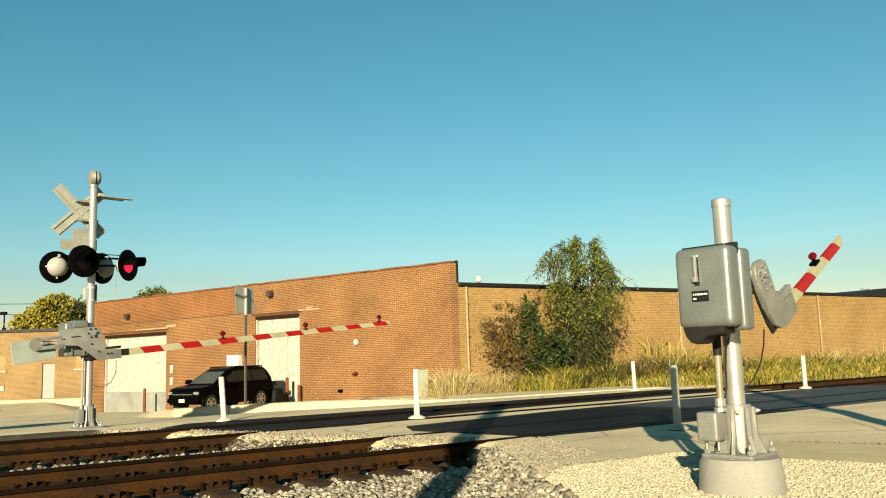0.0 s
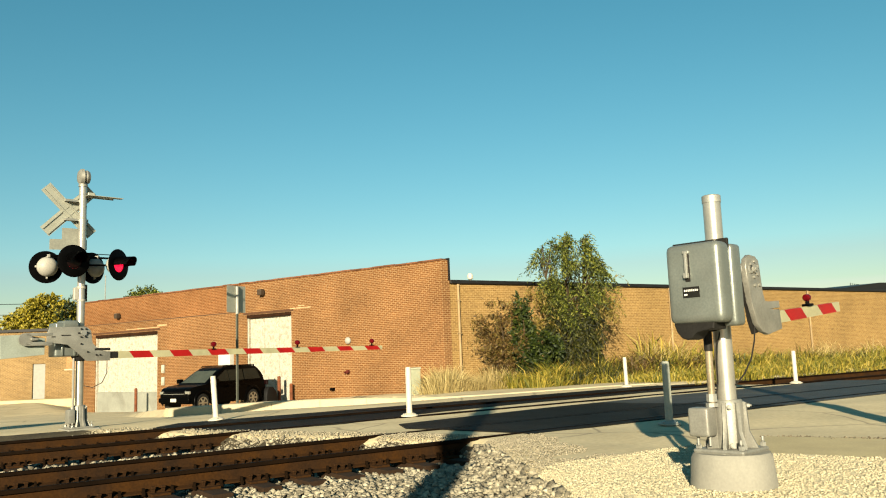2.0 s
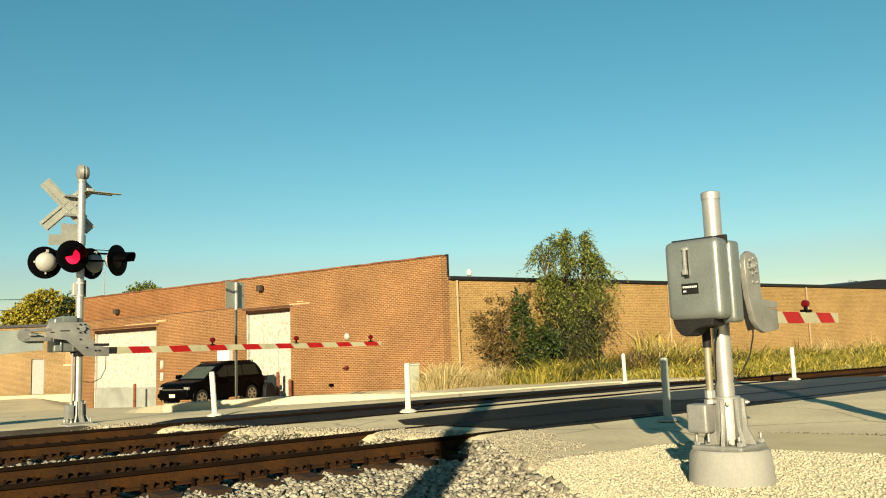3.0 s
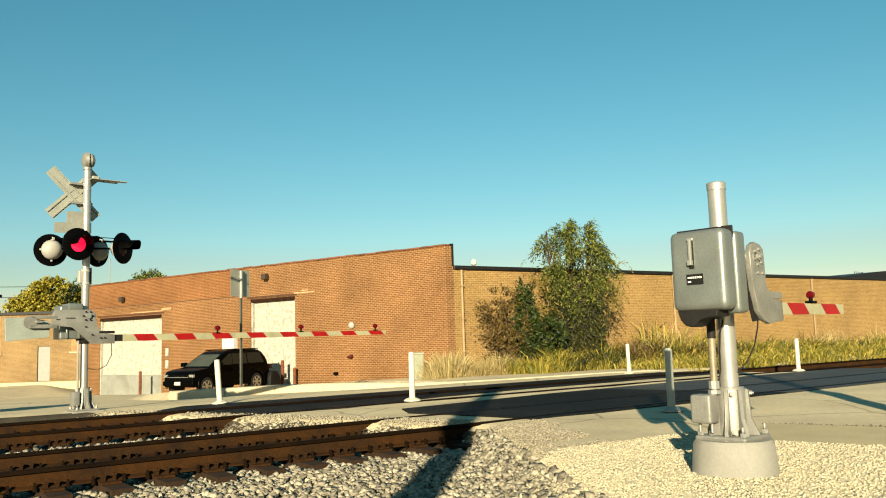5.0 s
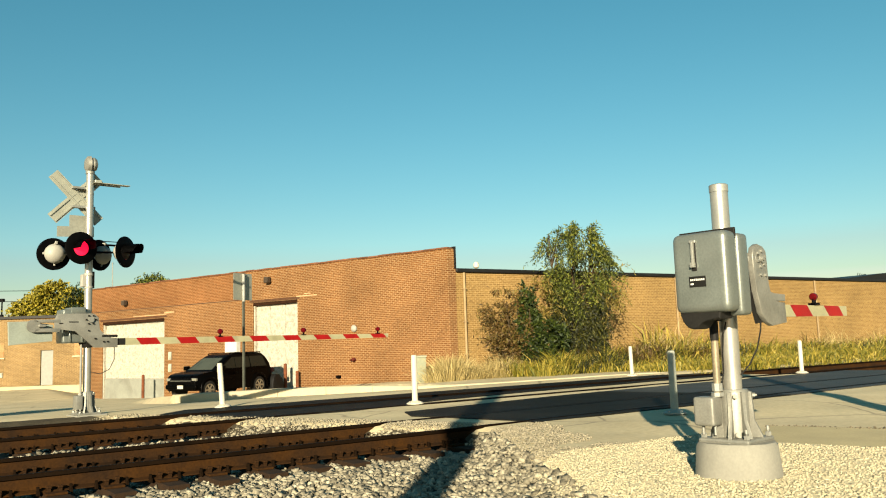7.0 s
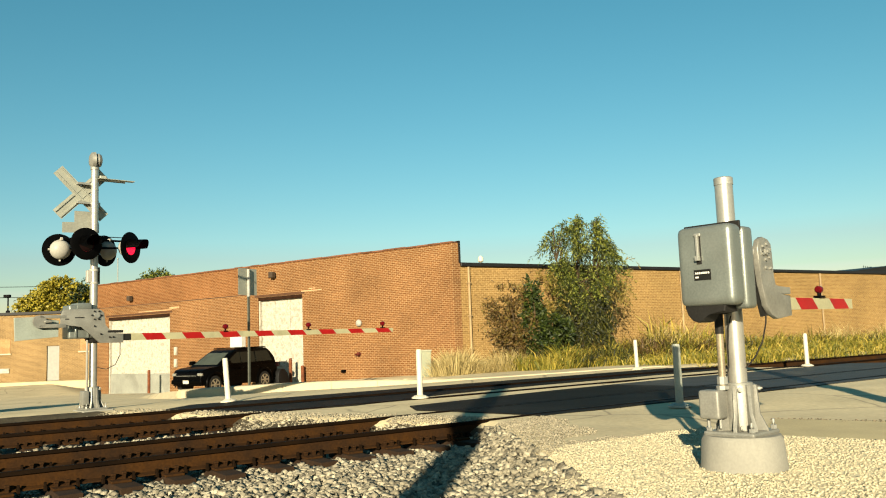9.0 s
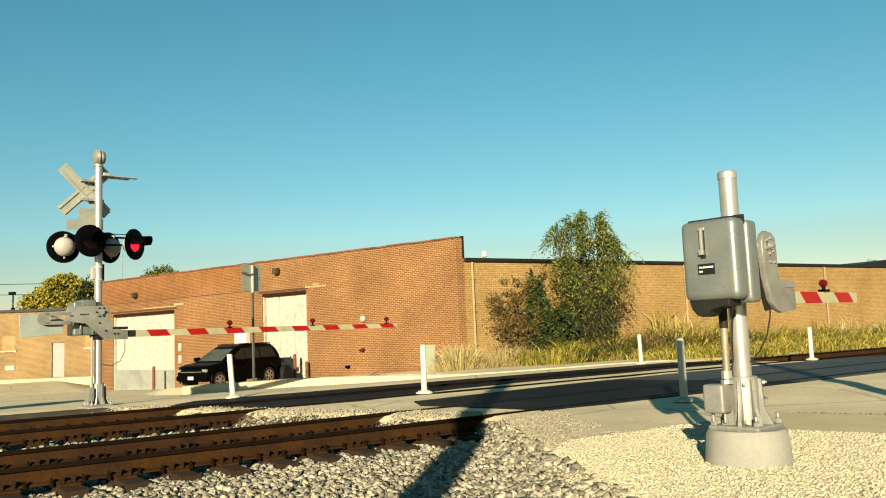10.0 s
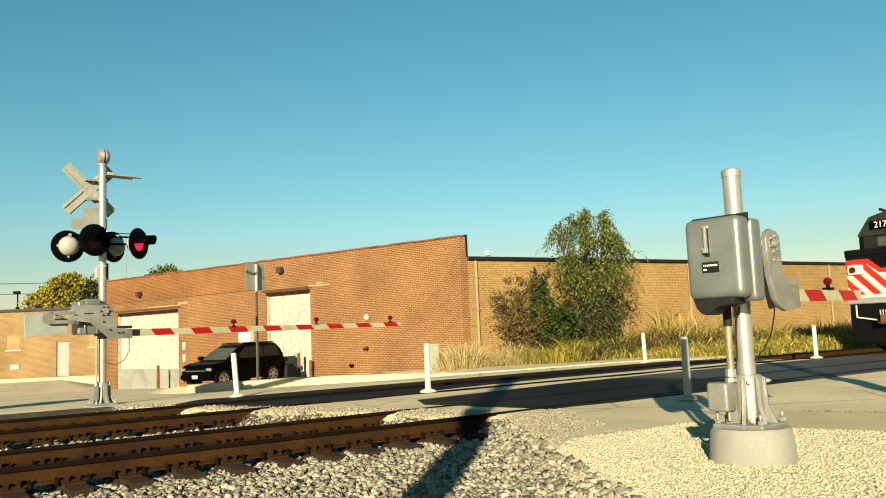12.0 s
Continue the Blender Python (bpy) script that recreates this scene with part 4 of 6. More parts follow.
M_GREY_POST = material("grey_green_plastic", (0.2788, 0.2952, 0.246), 0.5, vary=0.12, scale=6, stain=0.2)
white_label = "white plastic delineator post with a round bolted base"
post = bollard(pose(-4.12, 16.35, 0, 0, -4, 0), "white plastic delineator post leaning slightly beside the road", M_WHITE_POST, 0.86)
bollard(pose(-0.32, 15.38, 0.0, 0, 0, 30), white_label, M_WHITE_POST, 0.90)
bollard(pose(5.75, 23.57, 0.0, 0, -3, 60), white_label, M_WHITE_POST, 0.84)
bollard(pose(9.82, 21.72, 0.0, 0, 0, 10), white_label, M_WHITE_POST, 0.86)
bollard(pose(3.40, 11.60, 0.012, 0, 0, 10), "grey-green plastic delineator post with a round bolted base", M_GREY_POST, 0.88)


def road_sign():
    x, y = -4.87, 21.5
    z = -0.02
    t = thing("road_sign", pose(x, y, z, 0, 0, 62), "back of a rectangular grey road sign on a metal post", "road sign")
    bm = bmesh.new(); slab(bm, [(-0.03, -0.02), (0.03, -0.02), (0.03, 0.02), (0.018, 0.02), (0.012, 0.0), (-0.012, 0.0), (-0.018, 0.02), (-0.03, 0.02)], -0.15, 3.12)
    part("sign_post", bm, material("dark_channel_post", (0.082, 0.08659, 0.06806), 0.6, metal=0.3, vary=0.2, scale=4), t)
    bm = bmesh.new(); box(bm, -0.36, 0.36, 0.024, 0.028, 2.42, 3.12, 0.0)
    part("sign_panel", bm, M_SIGN_BACK, t)
    bm = bmesh.new(); tube(bm, (0, -0.01, 2.38), (0, -0.01, 3.10), 0.045, seg=12)
    part("sign_spine", bm, M_STEEL, t)


road_sign()

# kerb along the far pavement
kerb = thing("kerb", Matrix.Identity(4), "worn pale concrete kerb in lengths along the pavement", "kerb", kind="structure")
for k in range(12):
    u0, u1 = 6.2 + k * 1.2, 6.2 + (k + 1) * 1.2
    pts = []
    for u in (u0 + 0.006, u1 - 0.006):
        v = 20.6 - (u - 6.2) * 0.29
        pts.append((u, v))
    (ua, va), (ub, vb) = pts
    za, zb = ground_z(ua, va - 0.15) - 0.17 * step(9.5, 14, ua), ground_z(ub, vb - 0.15) - 0.17 * step(9.5, 14, ub)
    bm = bmesh.new()
    vs = [bm.verts.new(at_uv(u, v + dv, z)) for u, v, zz in ((ua, va, za), (ub, vb, zb)) for dv, z in ((-0.10, zz - 0.2), (-0.08, zz + 0.175), (-0.05, zz + 0.198), (0.14, zz + 0.205), (0.14, zz - 0.2))]
    n = 5
    for i in range(n):
        bm.faces.new((vs[i], vs[(i + 1) % n], vs[n + (i + 1) % n], vs[n + i]))
    bm.faces.new(vs[:n][::-1]); bm.faces.new(vs[n:])
    part("kerb_stone", bm, M_CONCRETE, kerb)


# ---- fixtures on the warehouse ----
M_PIPE = material("cream_downpipe", (0.27, 0.195, 0.1), 0.6, vary=0.2, scale=3, bump=0.05, stain=0.3)


def downpipe(x):
    t = thing("downpipe", TAN_M, "cream painted downpipe on the brick side wall", "downpipe", "downpipes")
    bm = bmesh.new(); tube(bm, (x, -0.08, -0.4), (x, -0.08, 3.86), 0.052, seg=12)
    part("pipe", bm, M_PIPE, t, smooth=True)
    for z in (0.6, 1.9, 3.2):
        bm = bmesh.new(); box(bm, x - 0.07, x + 0.07, -0.14, 0.0, z, z + 0.04)
        part("pipe_bracket", bm, M_PIPE, t)


for x in (0.72, 12.94, 24.1):
    downpipe(x)


def wall_thing(name, x, z, build, label, category, group=""):
    t = thing(name, RED_M @ Matrix.Translation((x, 0, z)), label, category, group)
    build(t)
    return t


def flood_lamp(t):
    bm = bmesh.new(); box(bm, -0.05, 0.05, 0, 0.12, -0.04, 0.04, 0.01, 1)
    part("lamp_arm", bm, M_BLACK, t)
    bm = bmesh.new(); box(bm, -0.14, 0.14, 0.08, 0.3, -0.14, 0.14, 0.04, 2)
    part("lamp_head", bm, material("brown_lamp", (0.0492, 0.03542, 0.02382), 0.5, vary=0.3), t)


wall_thing("wall_lamp", 10.25, 4.3, flood_lamp, "dark boxy floodlight on the brick parapet", "wall lamp", "wall lamps")
wall_thing("wall_lamp", 21.8, 3.87, flood_lamp, "dark boxy floodlight on the brick parapet", "wall lamp", "wall lamps")


def simple(mat, dims, bevel=0.02):
    def build(t):
        w, d, h = dims
        bm = bmesh.new(); box(bm, -w / 2, w / 2, 0, d, -h / 2, h / 2, bevel, 2)
        part("housing", bm, mat, t)
        bm = bmesh.new(); box(bm, -w / 2 * 0.8, w / 2 * 0.8, d, d + 0.01, -h / 2 * 0.8, h / 2 * 0.8, 0.004, 1)
        part("cover", bm, mat, t)
    return build


def bell_build(t):
    bm = bmesh.new(); lathe(bm, [(0.15, 0.05), (0.145, 0.09), (0.10, 0.14), (0.02, 0.16)], 20, Matrix.Rotation(radians(-90), 4, "X"))
    part("gong", bm, M_DOME, t, smooth=True)
    bm = bmesh.new(); tube(bm, (0, 0, 0), (0, 0.06, 0), 0.1, seg=14)
    part("bell_box", bm, M_DOME, t)


def hose_build(t):
    bm = bmesh.new(); tube(bm, (0, 0, 0), (0, 0.1, 0), 0.09, seg=14); tube(bm, (-0.08, 0.1, 0), (-0.08, 0.2, -0.02), 0.035, seg=10); tube(bm, (0.08, 0.1, 0), (0.08, 0.2, -0.02), 0.035, seg=10)
    part("body", bm, material("faded_red_iron", (0.082, 0.01574, 0.01021), 0.6, vary=0.3), t, smooth=True)


wall_thing("alarm_bell", 4.98, 1.85, bell_build, "round cream alarm bell on the brick wall", "bell")
wall_thing("hose_connection", 5.03, 0.53, hose_build, "small faded red hose connection on the brick wall", "hose connection")
wall_thing("vent_pipe", 5.9, -0.18, simple(M_BLACK, (0.15, 0.18, 0.12)), "short dark pipe stub low on the wall", "pipe")
wall_thing("electric_box", 12.8, 1.15, simple(material("pale_box", (0.41, 0.4264, 0.3936), 0.6, vary=0.12), (0.85, 0.25, 0.75)), "pale grey electric box on the brick wall", "electric box")
wall_thing("meter_box", 17.85, 0.92, simple(M_BOARD, (0.22, 0.08, 0.42)), "small white notice plate on the brick wall", "plate", "wall plates")
wall_thing("meter_box", 17.85, 0.30, simple(M_BOARD, (0.22, 0.08, 0.42)), "small white notice plate on the brick wall", "plate", "wall plates")


# windows bricked up in the low wing
for x, z, w, h in ((42.4, 0.0, 0.6, 0.3), (39.4, 0.0, 0.6, 0.3)):
    t = thing("wall_plate", Matrix.Translation((-70 + x, WING_Y, z)), "small pale vent plate in the brick wing", "vent", "wing vents")
    bm = bmesh.new(); box(bm, -w / 2, w / 2, -0.06, 0.02, -h / 2, h / 2, 0.01, 1)
    part("plate", bm, M_BOARD, t)
for x in (37.6, 40.5, 42.3, 47.6):
    t = thing("bricked_window", Matrix.Translation((-70 + x, WING_Y, 1.55)), "small bricked-up window with a pale sill", "window", "wing windows")
    bm = bmesh.new(); box(bm, -0.42, 0.42, -0.015, 0.02, -0.45, 0.45)
    part("infill", bm, brick_material("infill_brick", (0.2952, 0.1574, 0.06806), (0.246, 0.1181, 0.04764), (0.328, 0.2125, 0.1089)), t)
    bm = bmesh.new(); box(bm, -0.5, 0.5, -0.10, 0.02, -0.53, -0.45)
    part("sill", bm, M_CONCRETE, t)


def guard_post(x, y, z, h):
    t = thing("guard_post", pose(x, y, z), "rusty red steel guard post beside a loading door", "guard post", "guard posts")
    bm = bmesh.new(); lathe(bm, [(0.075, -0.4), (0.075, h - 0.05), (0.055, h - 0.01), (0.02, h)], 14)
    part("post_tube", bm, material("rusty_red_post", (0.1312, 0.0433, 0.01701), 0.85, vary=0.4, scale=5, stain=0.4), t, smooth=True)


p = RED_M @ Vector((8.75, 0.5, 0)); guard_post(p.x, p.y, -0.66, 1.10)
p = RED_M @ Vector((8.25, 0.25, 0)); guard_post(p.x, p.y, -0.62, 0.72)
p = RED_M @ Vector((18.9, 0.9, 0)); guard_post(p.x, p.y, -1.15, 1.15)

# utility pedestal by the corner
t = thing("utility_pedestal", pose(-0.42, 30.9, -0.35, 0, 0, 20), "grey-green utility pedestal box by the brick wall", "utility box")
bm = bmesh.new(); box(bm, -0.2, 0.2, -0.16, 0.16, -0.1, 0.95, 0.03, 2); part("cabinet", bm, material("grey_green_box", (0.2296, 0.244, 0.1701), 0.6, vary=0.15), t)
bm = bmesh.new(); box(bm, -0.22, 0.22, -0.18, 0.18, 0.95, 1.02, 0.02, 2); part("lid", bm, material("grey_green_lid", (0.2706, 0.2834, 0.2042), 0.6, vary=0.15), t)

# roof vent
t = thing("roof_vent", TAN_M @ Matrix.Translation((3.5, 3.0, 3.7)), "white round roof vent on a thin pipe", "roof vent")
bm = bmesh.new(); tube(bm, (0, 0, 0), (0, 0, 0.7), 0.05, seg=10); part("vent_pipe", bm, M_STEEL, t)
bm = bmesh.new(); lathe(bm, [(0.05, 0.68), (0.12, 0.73), (0.13, 0.88), (0.07, 0.97), (0.02, 0.98)], 16); part("vent_cap", bm, M_WHITE_POST, t, smooth=True)
# aerial on the far roof
t = thing("roof_aerial", TAN_M @ Matrix.Translation((35.8, 4.0, 3.9)) @ Matrix.Scale(0.8, 4), "thin dark aerial with cross bars on the roof", "aerial")
bm = bmesh.new(); tube(bm, (0, 0, 0), (0, 0, 1.0), 0.03, seg=6); part("mast", bm, M_BLACK, t)
bm = bmesh.new()
for k in range(5):
    tube(bm, (-0.6 + k * 0.3, 0, 0.8 + k * 0.06), (-0.45 + k * 0.3, 0.0, 1.2 - k * 0.03), 0.025, seg=5)
tube(bm, (-0.65, 0, 0.9), (0.7, 0, 1.1), 0.03, seg=5)
part("cross_bars", bm, M_BLACK, t)
# raised dark roof block at the far end of the side wing
bm = bmesh.new(); slab(bm, [(26.5, 3.9), (75, 3.9), (75, 5.2), (34, 4.6)], 1.2, 8, axis="y")
ob = part("roof_monitor", bm, M_DARK_METAL); ob.matrix_world = TAN_M
tagged(ob, "low dark sloping roof block above the side wall", "roof", kind="structure")


# ---- parked vehicle ----
M_CARPAINT = material("black_car_paint", (0.000984, 0.0009446, 0.0008848), 0.3, vary=0.2, scale=3, fine=30, bump=0.0, spec=0.035)
M_GLASS = material("dark_car_glass", (0.00984, 0.01181, 0.009528), 0.08, vary=0.2, scale=2, bump=0.0)
M_WINDSCREEN = material("pale_windscreen", (0.05, 0.056, 0.04), 0.15, vary=0.2, scale=2, bump=0.0)
M_TYRE = material("tyre_rubber", (0.00984, 0.009446, 0.008167), 0.85, vary=0.3, scale=20)
M_RIM = material("alloy_rim", (0.27, 0.235, 0.17), 0.4, metal=0.6, vary=0.15, scale=10)
M_CHROME = material("car_lamp_glass", (0.26, 0.26, 0.22), 0.15, metal=0.4, vary=0.15, scale=12)


def parked_suv():
    t = thing("parked_suv", pose(-8.80, 34.4, -0.76, 0, 0.8, 239), "black four-door sport utility vehicle parked nose out by the wall", "car")
    W = 0.90

    def arch(xc, r=0.43, n=9):
        return [(xc + r * math.cos(a), 0.36 + r * math.sin(a)) for a in [math.pi * i / n for i in range(n + 1)]]
    out = [(2.30, 0.36), (2.38, 0.45), (2.40, 0.66), (2.36, 0.80), (2.26, 0.90), (2.05, 0.97), (1.60, 1.03), (1.10, 1.08), (0.9, 1.10), (-0.6, 1.11), (-2.10, 1.13), (-2.28, 1.08),
           (-2.36, 0.95), (-2.38, 0.70), (-2.36, 0.48), (-2.25, 0.38)]
    out += arch(-1.42)[::-1] + [(-0.9, 0.30), (0.9, 0.30)] + arch(1.40)[::-1]
    bm = bmesh.new()
    slab(bm, out, -W, W, axis="y", bevel=0.0)
    # the sides lean in towards the shoulder and the nose narrows
    bm.verts.ensure_lookup_table()
    for v in bm.verts:
        tuck = 0.07 * max(0.0, (v.co.z - 0.75) / 0.35) + 0.13 * max(0.0, (abs(v.co.x) - 1.85) / 0.55) ** 1.5
        v.co.y -= math.copysign(min(0.2, tuck), v.co.y)
    bmesh.ops.bevel(bm, geom=[e for e in bm.edges if e.calc_length() < 1.7 and e.verts[0].co.y * e.verts[1].co.y > 0], offset=0.045, segments=3, affect="EDGES", profile=0.5)
    body = part("body", bm, M_CARPAINT, t, smooth=True)
    # flared wheel arches
    for xc in (1.40, -1.42):
        for s in (1, -1):
            bm = bmesh.new()
            rings = [[bm.verts.new((xc + r * math.cos(a), s * y, 0.36 + r * math.sin(a))) for a in [math.pi * (i / 14 * 1.12 - 0.06) for i in range(15)]]
                     for r, y in ((0.425, 0.87), (0.425, 0.93), (0.47, 0.93), (0.53, 0.885))]
            for a, b in zip(rings, rings[1:]):
                for i in range(14):
                    bm.faces.new((a[i], a[i + 1], b[i + 1], b[i]))
            part("wheel_arch", bm, M_CARPAINT, t, smooth=True)
    # cabin: stacked rounded outlines, narrowing to the roof
    bm = bmesh.new()
    levels = [(1.07, 1.16, -2.30, 0.83), (1.22, 0.90, -2.27, 0.81), (1.40, 0.60, -2.18, 0.765), (1.56, 0.34, -2.06, 0.715), (1.66, 0.14, -1.94, 0.67), (1.72, -0.12, -1.78, 0.60), (1.745, -0.45, -1.5, 0.46)]
    loops = []
    for z, xf, xr, hw in levels:
        ring = []
        for cx, cy, a0 in ((xf - 0.16, hw - 0.14, 0), (xr + 0.20, hw - 0.16, 90), (xr + 0.20, -hw + 0.16, 180), (xf - 0.16, -hw + 0.14, 270)):
            for i in range(5):
                a = radians(a0 + 22.5 * i)
                ring.append(bm.verts.new((cx + (0.16 if cx > 0 or a0 in (0, 270) else 0.20) * math.cos(a), cy + 0.14 * math.sin(a), z)))
        loops.append(ring)
    n = len(loops[0])
    for a, b in zip(loops, loops[1:]):
        for i in range(n):
            bm.faces.new((a[i], a[(i + 1) % n], b[(i + 1) % n], b[i]))
    bm.faces.new(loops[-1]); bm.faces.new(loops[0][::-1])
    part("cabin", bm, M_CARPAINT, t, smooth=True)
    # glass, just proud of the cabin sides

    def pane(name, pts, mat):
        bm = bmesh.new()
        f = bm.faces.new([bm.verts.new(p) for p in pts])
        r = bmesh.ops.extrude_face_region(bm, geom=[f])
        nrm = (Vector(pts[1]) - Vector(pts[0])).cross(Vector(pts[2]) - Vector(pts[1])).normalized()
        for v in [g for g in r["geom"] if isinstance(g, bmesh.types.BMVert)]:
            v.co += nrm * 0.012
        part(name, bm, mat, t)

    def side_y(z):
        return 0.838 - (z - 1.07) / 0.6 * 0.142
    for s in (1, -1):
        for xs in ((0.78, 0.02, 0.05, -0.10), (-0.14, -0.14, -0.95, -0.95), (-1.02, -1.02, -1.95, -1.78)):
            a, b, c, d = xs
            pts = [(a, s * side_y(1.14), 1.14), (b, s * side_y(1.58), 1.58), (d if c != 0.05 else -0.10, s * side_y(1.58), 1.58), (c if c != 0.05 else -0.10, s * side_y(1.14), 1.14)]
            if s < 0:
                pts = pts[::-1]
            pane("side_window", pts[::-1], M_GLASS)
    pane("windscreen", [(1.06, 0.66, 1.14), (0.34, 0.55, 1.575), (0.34, -0.55, 1.575), (1.06, -0.66, 1.14)][::-1], M_WINDSCREEN)
    # front end
    bm = bmesh.new(); box(bm, 2.30, 2.41, -0.60, 0.60, 0.66, 0.84, 0.02, 1); part("grille", bm, M_BLACK, t)
    bm = bmesh.new(); box(bm, 2.39, 2.425, -0.56, 0.56, 0.745, 0.762, 0.006, 1); part("grille_bar", bm, M_CHROME, t, "bright bar across the grille")
    for s in (1, -1):
        bm = bmesh.new(); box(bm, 2.14, 2.375, 0.56 if s > 0 else -0.82, 0.82 if s > 0 else -0.56, 0.735, 0.855, 0.045, 3)
        part("headlight", bm, M_CHROME, t, "clear headlight")
        bm = bmesh.new(); tube(bm, (2.30, s * 0.62, 0.48), (2.40, s * 0.62, 0.48), 0.06, seg=12); part("fog_lamp", bm, M_CHROME, t)
        bm = bmesh.new(); box(bm, 0.72, 0.92, s * 0.90 if s > 0 else -1.10, 1.10 if s > 0 else -0.90, 1.10, 1.28, 0.03, 2); part("door_mirror", bm, M_CARPAINT, t)
        bm = bmesh.new(); tube(bm, (-1.8, s * 0.6, 1.74), (0.0, s * 0.6, 1.74), 0.02, seg=8); tube(bm, (-1.8, s * 0.6, 1.66), (-1.8, s * 0.6, 1.74), 0.02, seg=6); tube(bm, (0, s * 0.6, 1.66), (0, s * 0.6, 1.74), 0.02, seg=6)
        part("roof_rail", bm, M_BLACK, t)
        bm = bmesh.new(); box(bm, -2.38, -2.28, s * 0.72 if s > 0 else -0.9, 0.9 if s > 0 else -0.72, 0.85, 1.05, 0.02, 1); part("tail_light", bm, M_LENS_DARK, t)
        for x in (-0.1, -0.98):
            bm = bmesh.new(); box(bm, x - 0.12, x + 0.02, s * 0.895 - 0.02, s * 0.895 + 0.035, 0.93, 0.96, 0.008, 1); part("door_handle", bm, M_CARPAINT, t)
    bm = bmesh.new(); box(bm, 2.20, 2.47, -0.84, 0.84, 0.42, 0.60, 0.06, 3); part("front_bumper", bm, M_CARPAINT, t, smooth=True)
    bm = bmesh.new(); box(bm, 2.468, 2.482, -0.16, 0.16, 0.45, 0.58); part("number_plate", bm, M_WHITE_POST, t, "plain white plate")
    bm = bmesh.new(); box(bm, -2.46, -2.2, -0.84, 0.84, 0.42, 0.62, 0.06, 3); part("rear_bumper", bm, M_CARPAINT, t, smooth=True)
    for x in (1.40, -1.42):
        for s in (1, -1):
            w = new("wheel"); w.parent = t; w.location = (x, s * 0.78, 0.36)
            bm = bmesh.new(); lathe(bm, [(0.22, -0.12), (0.33, -0.12), (0.365, -0.08), (0.365, 0.08), (0.33, 0.12), (0.22, 0.12)], 28, Matrix.Rotation(radians(90), 4, "X"))
            part("tyre", bm, M_TYRE, w, smooth=True)
            bm = bmesh.new()
            yo = s * 0.105
            for k in range(6):
                m = Matrix.Translation((0, yo, 0)) @ Matrix.Rotation(k * math.pi / 3, 4, "Y")
                box(bm, 0.02, 0.225, -0.02, 0.02, -0.035, 0.035, 0.008, 1, m=m)
            tube(bm, (0, yo - 0.02, 0), (0, yo + s * 0.025, 0), 0.06, seg=12)
            ring = [[bm.verts.new((r * math.cos(2 * math.pi * i / 28), yo + dy, r * math.sin(2 * math.pi * i / 28))) for i in range(28)] for r, dy in ((0.21, -0.02), (0.24, -0.02), (0.24, 0.025), (0.21, 0.02))]
            for a, b in zip(ring, ring[1:] + ring[:1]):
                for i in range(28):
                    bm.faces.new((a[i], a[(i + 1) % 28], b[(i + 1) % 28], b[i]))
            part("rim", bm, M_RIM, w, "sandy alloy rim", smooth=True)
    # short front overhang
    for ob in t.children:
        if ob.type == "MESH":
            for v in ob.data.vertices:
                if v.co.x > 1.78:
                    v.co.x = 1.78 + (v.co.x - 1.78) * 0.45


parked_suv()

# dark cover behind the vehicle
t = thing("covered_trailer", pose(-6.95, 36.2, -0.74, 0, 0, 240) @ Matrix.Scale(0.85, 4), "low rounded black covered trailer behind the vehicle", "trailer")
bm = bmesh.new(); slab(bm, [(0.4, 0.0), (0.42, 0.4), (0.36, 0.72), (0.18, 0.9), (-0.08, 0.88), (-0.32, 0.66), (-0.45, 0.3), (-0.45, 0)], -0.4, 0.4, axis="y", bevel=0.05)
part("cover", bm, material("black_cover", (0.0035, 0.0036, 0.0034), 0.6, vary=0.3, scale=3), t, smooth=True)


# ---- plants ----
def leaf_material(name, c1, c2, c3):
    m = bpy.data.materials.new(name)
    m.use_nodes = True
    nt = m.node_tree
    N, L = nt.nodes, nt.links
    b = N["Principled BSDF"]
    b.inputs["Roughness"].default_value = 0.6
    g = N.new("ShaderNodeNewGeometry")
    r = N.new("ShaderNodeValToRGB")
    r.color_ramp.elements[0].color, r.color_ramp.elements[1].color = (*c1, 1), (*c3, 1)
    e = r.color_ramp.elements.new(0.5); e.color = (*c2, 1)
    L.new(g.outputs["Random Per Island"], r.inputs["Fac"])
    L.new(r.outputs["Color"], b.inputs["Base Color"])
    tr = N.new("ShaderNodeBsdfTranslucent")
    L.new(r.outputs["Color"], tr.inputs["Color"])
    mx = N.new("ShaderNodeMixShader"); mx.inputs[0].default_value = 0.3
    L.new(b.outputs[0], mx.inputs[1]); L.new(tr.outputs[0], mx.inputs[2])
    L.new(mx.outputs[0], N["Material Output"].inputs["Surface"])
    return m


M_LEAF = leaf_material("willow_leaf", (0.008, 0.016, 0.001), (0.046, 0.066, 0.004), (0.22, 0.235, 0.03))
M_LEAF_DEEP = leaf_material("deep_green_leaf", (0.004, 0.007, 0.0006), (0.018, 0.024, 0.0015), (0.085, 0.085, 0.006))
M_LEAF_DARK = leaf_material("vine_leaf", (0.006, 0.016, 0.0008), (0.018, 0.034, 0.0016), (0.055, 0.075, 0.0045))
M_LEAF_DRY = leaf_material("dry_leaf", (0.055, 0.03, 0.007), (0.115, 0.068, 0.014), (0.13, 0.105, 0.02))
M_LEAF_YELLOW = leaf_material("yellowing_leaf", (0.082, 0.07085, 0.01021), (0.164, 0.126, 0.02042), (0.2296, 0.1732, 0.03403))
M_LEAF_GOLD = leaf_material("autumn_leaf", (0.07, 0.075, 0.005), (0.23, 0.195, 0.012), (0.36, 0.29, 0.025))
M_BARK = material("bark", (0.0574, 0.04093, 0.02042), 0.9, vary=0.4, scale=8, bump=0.6)
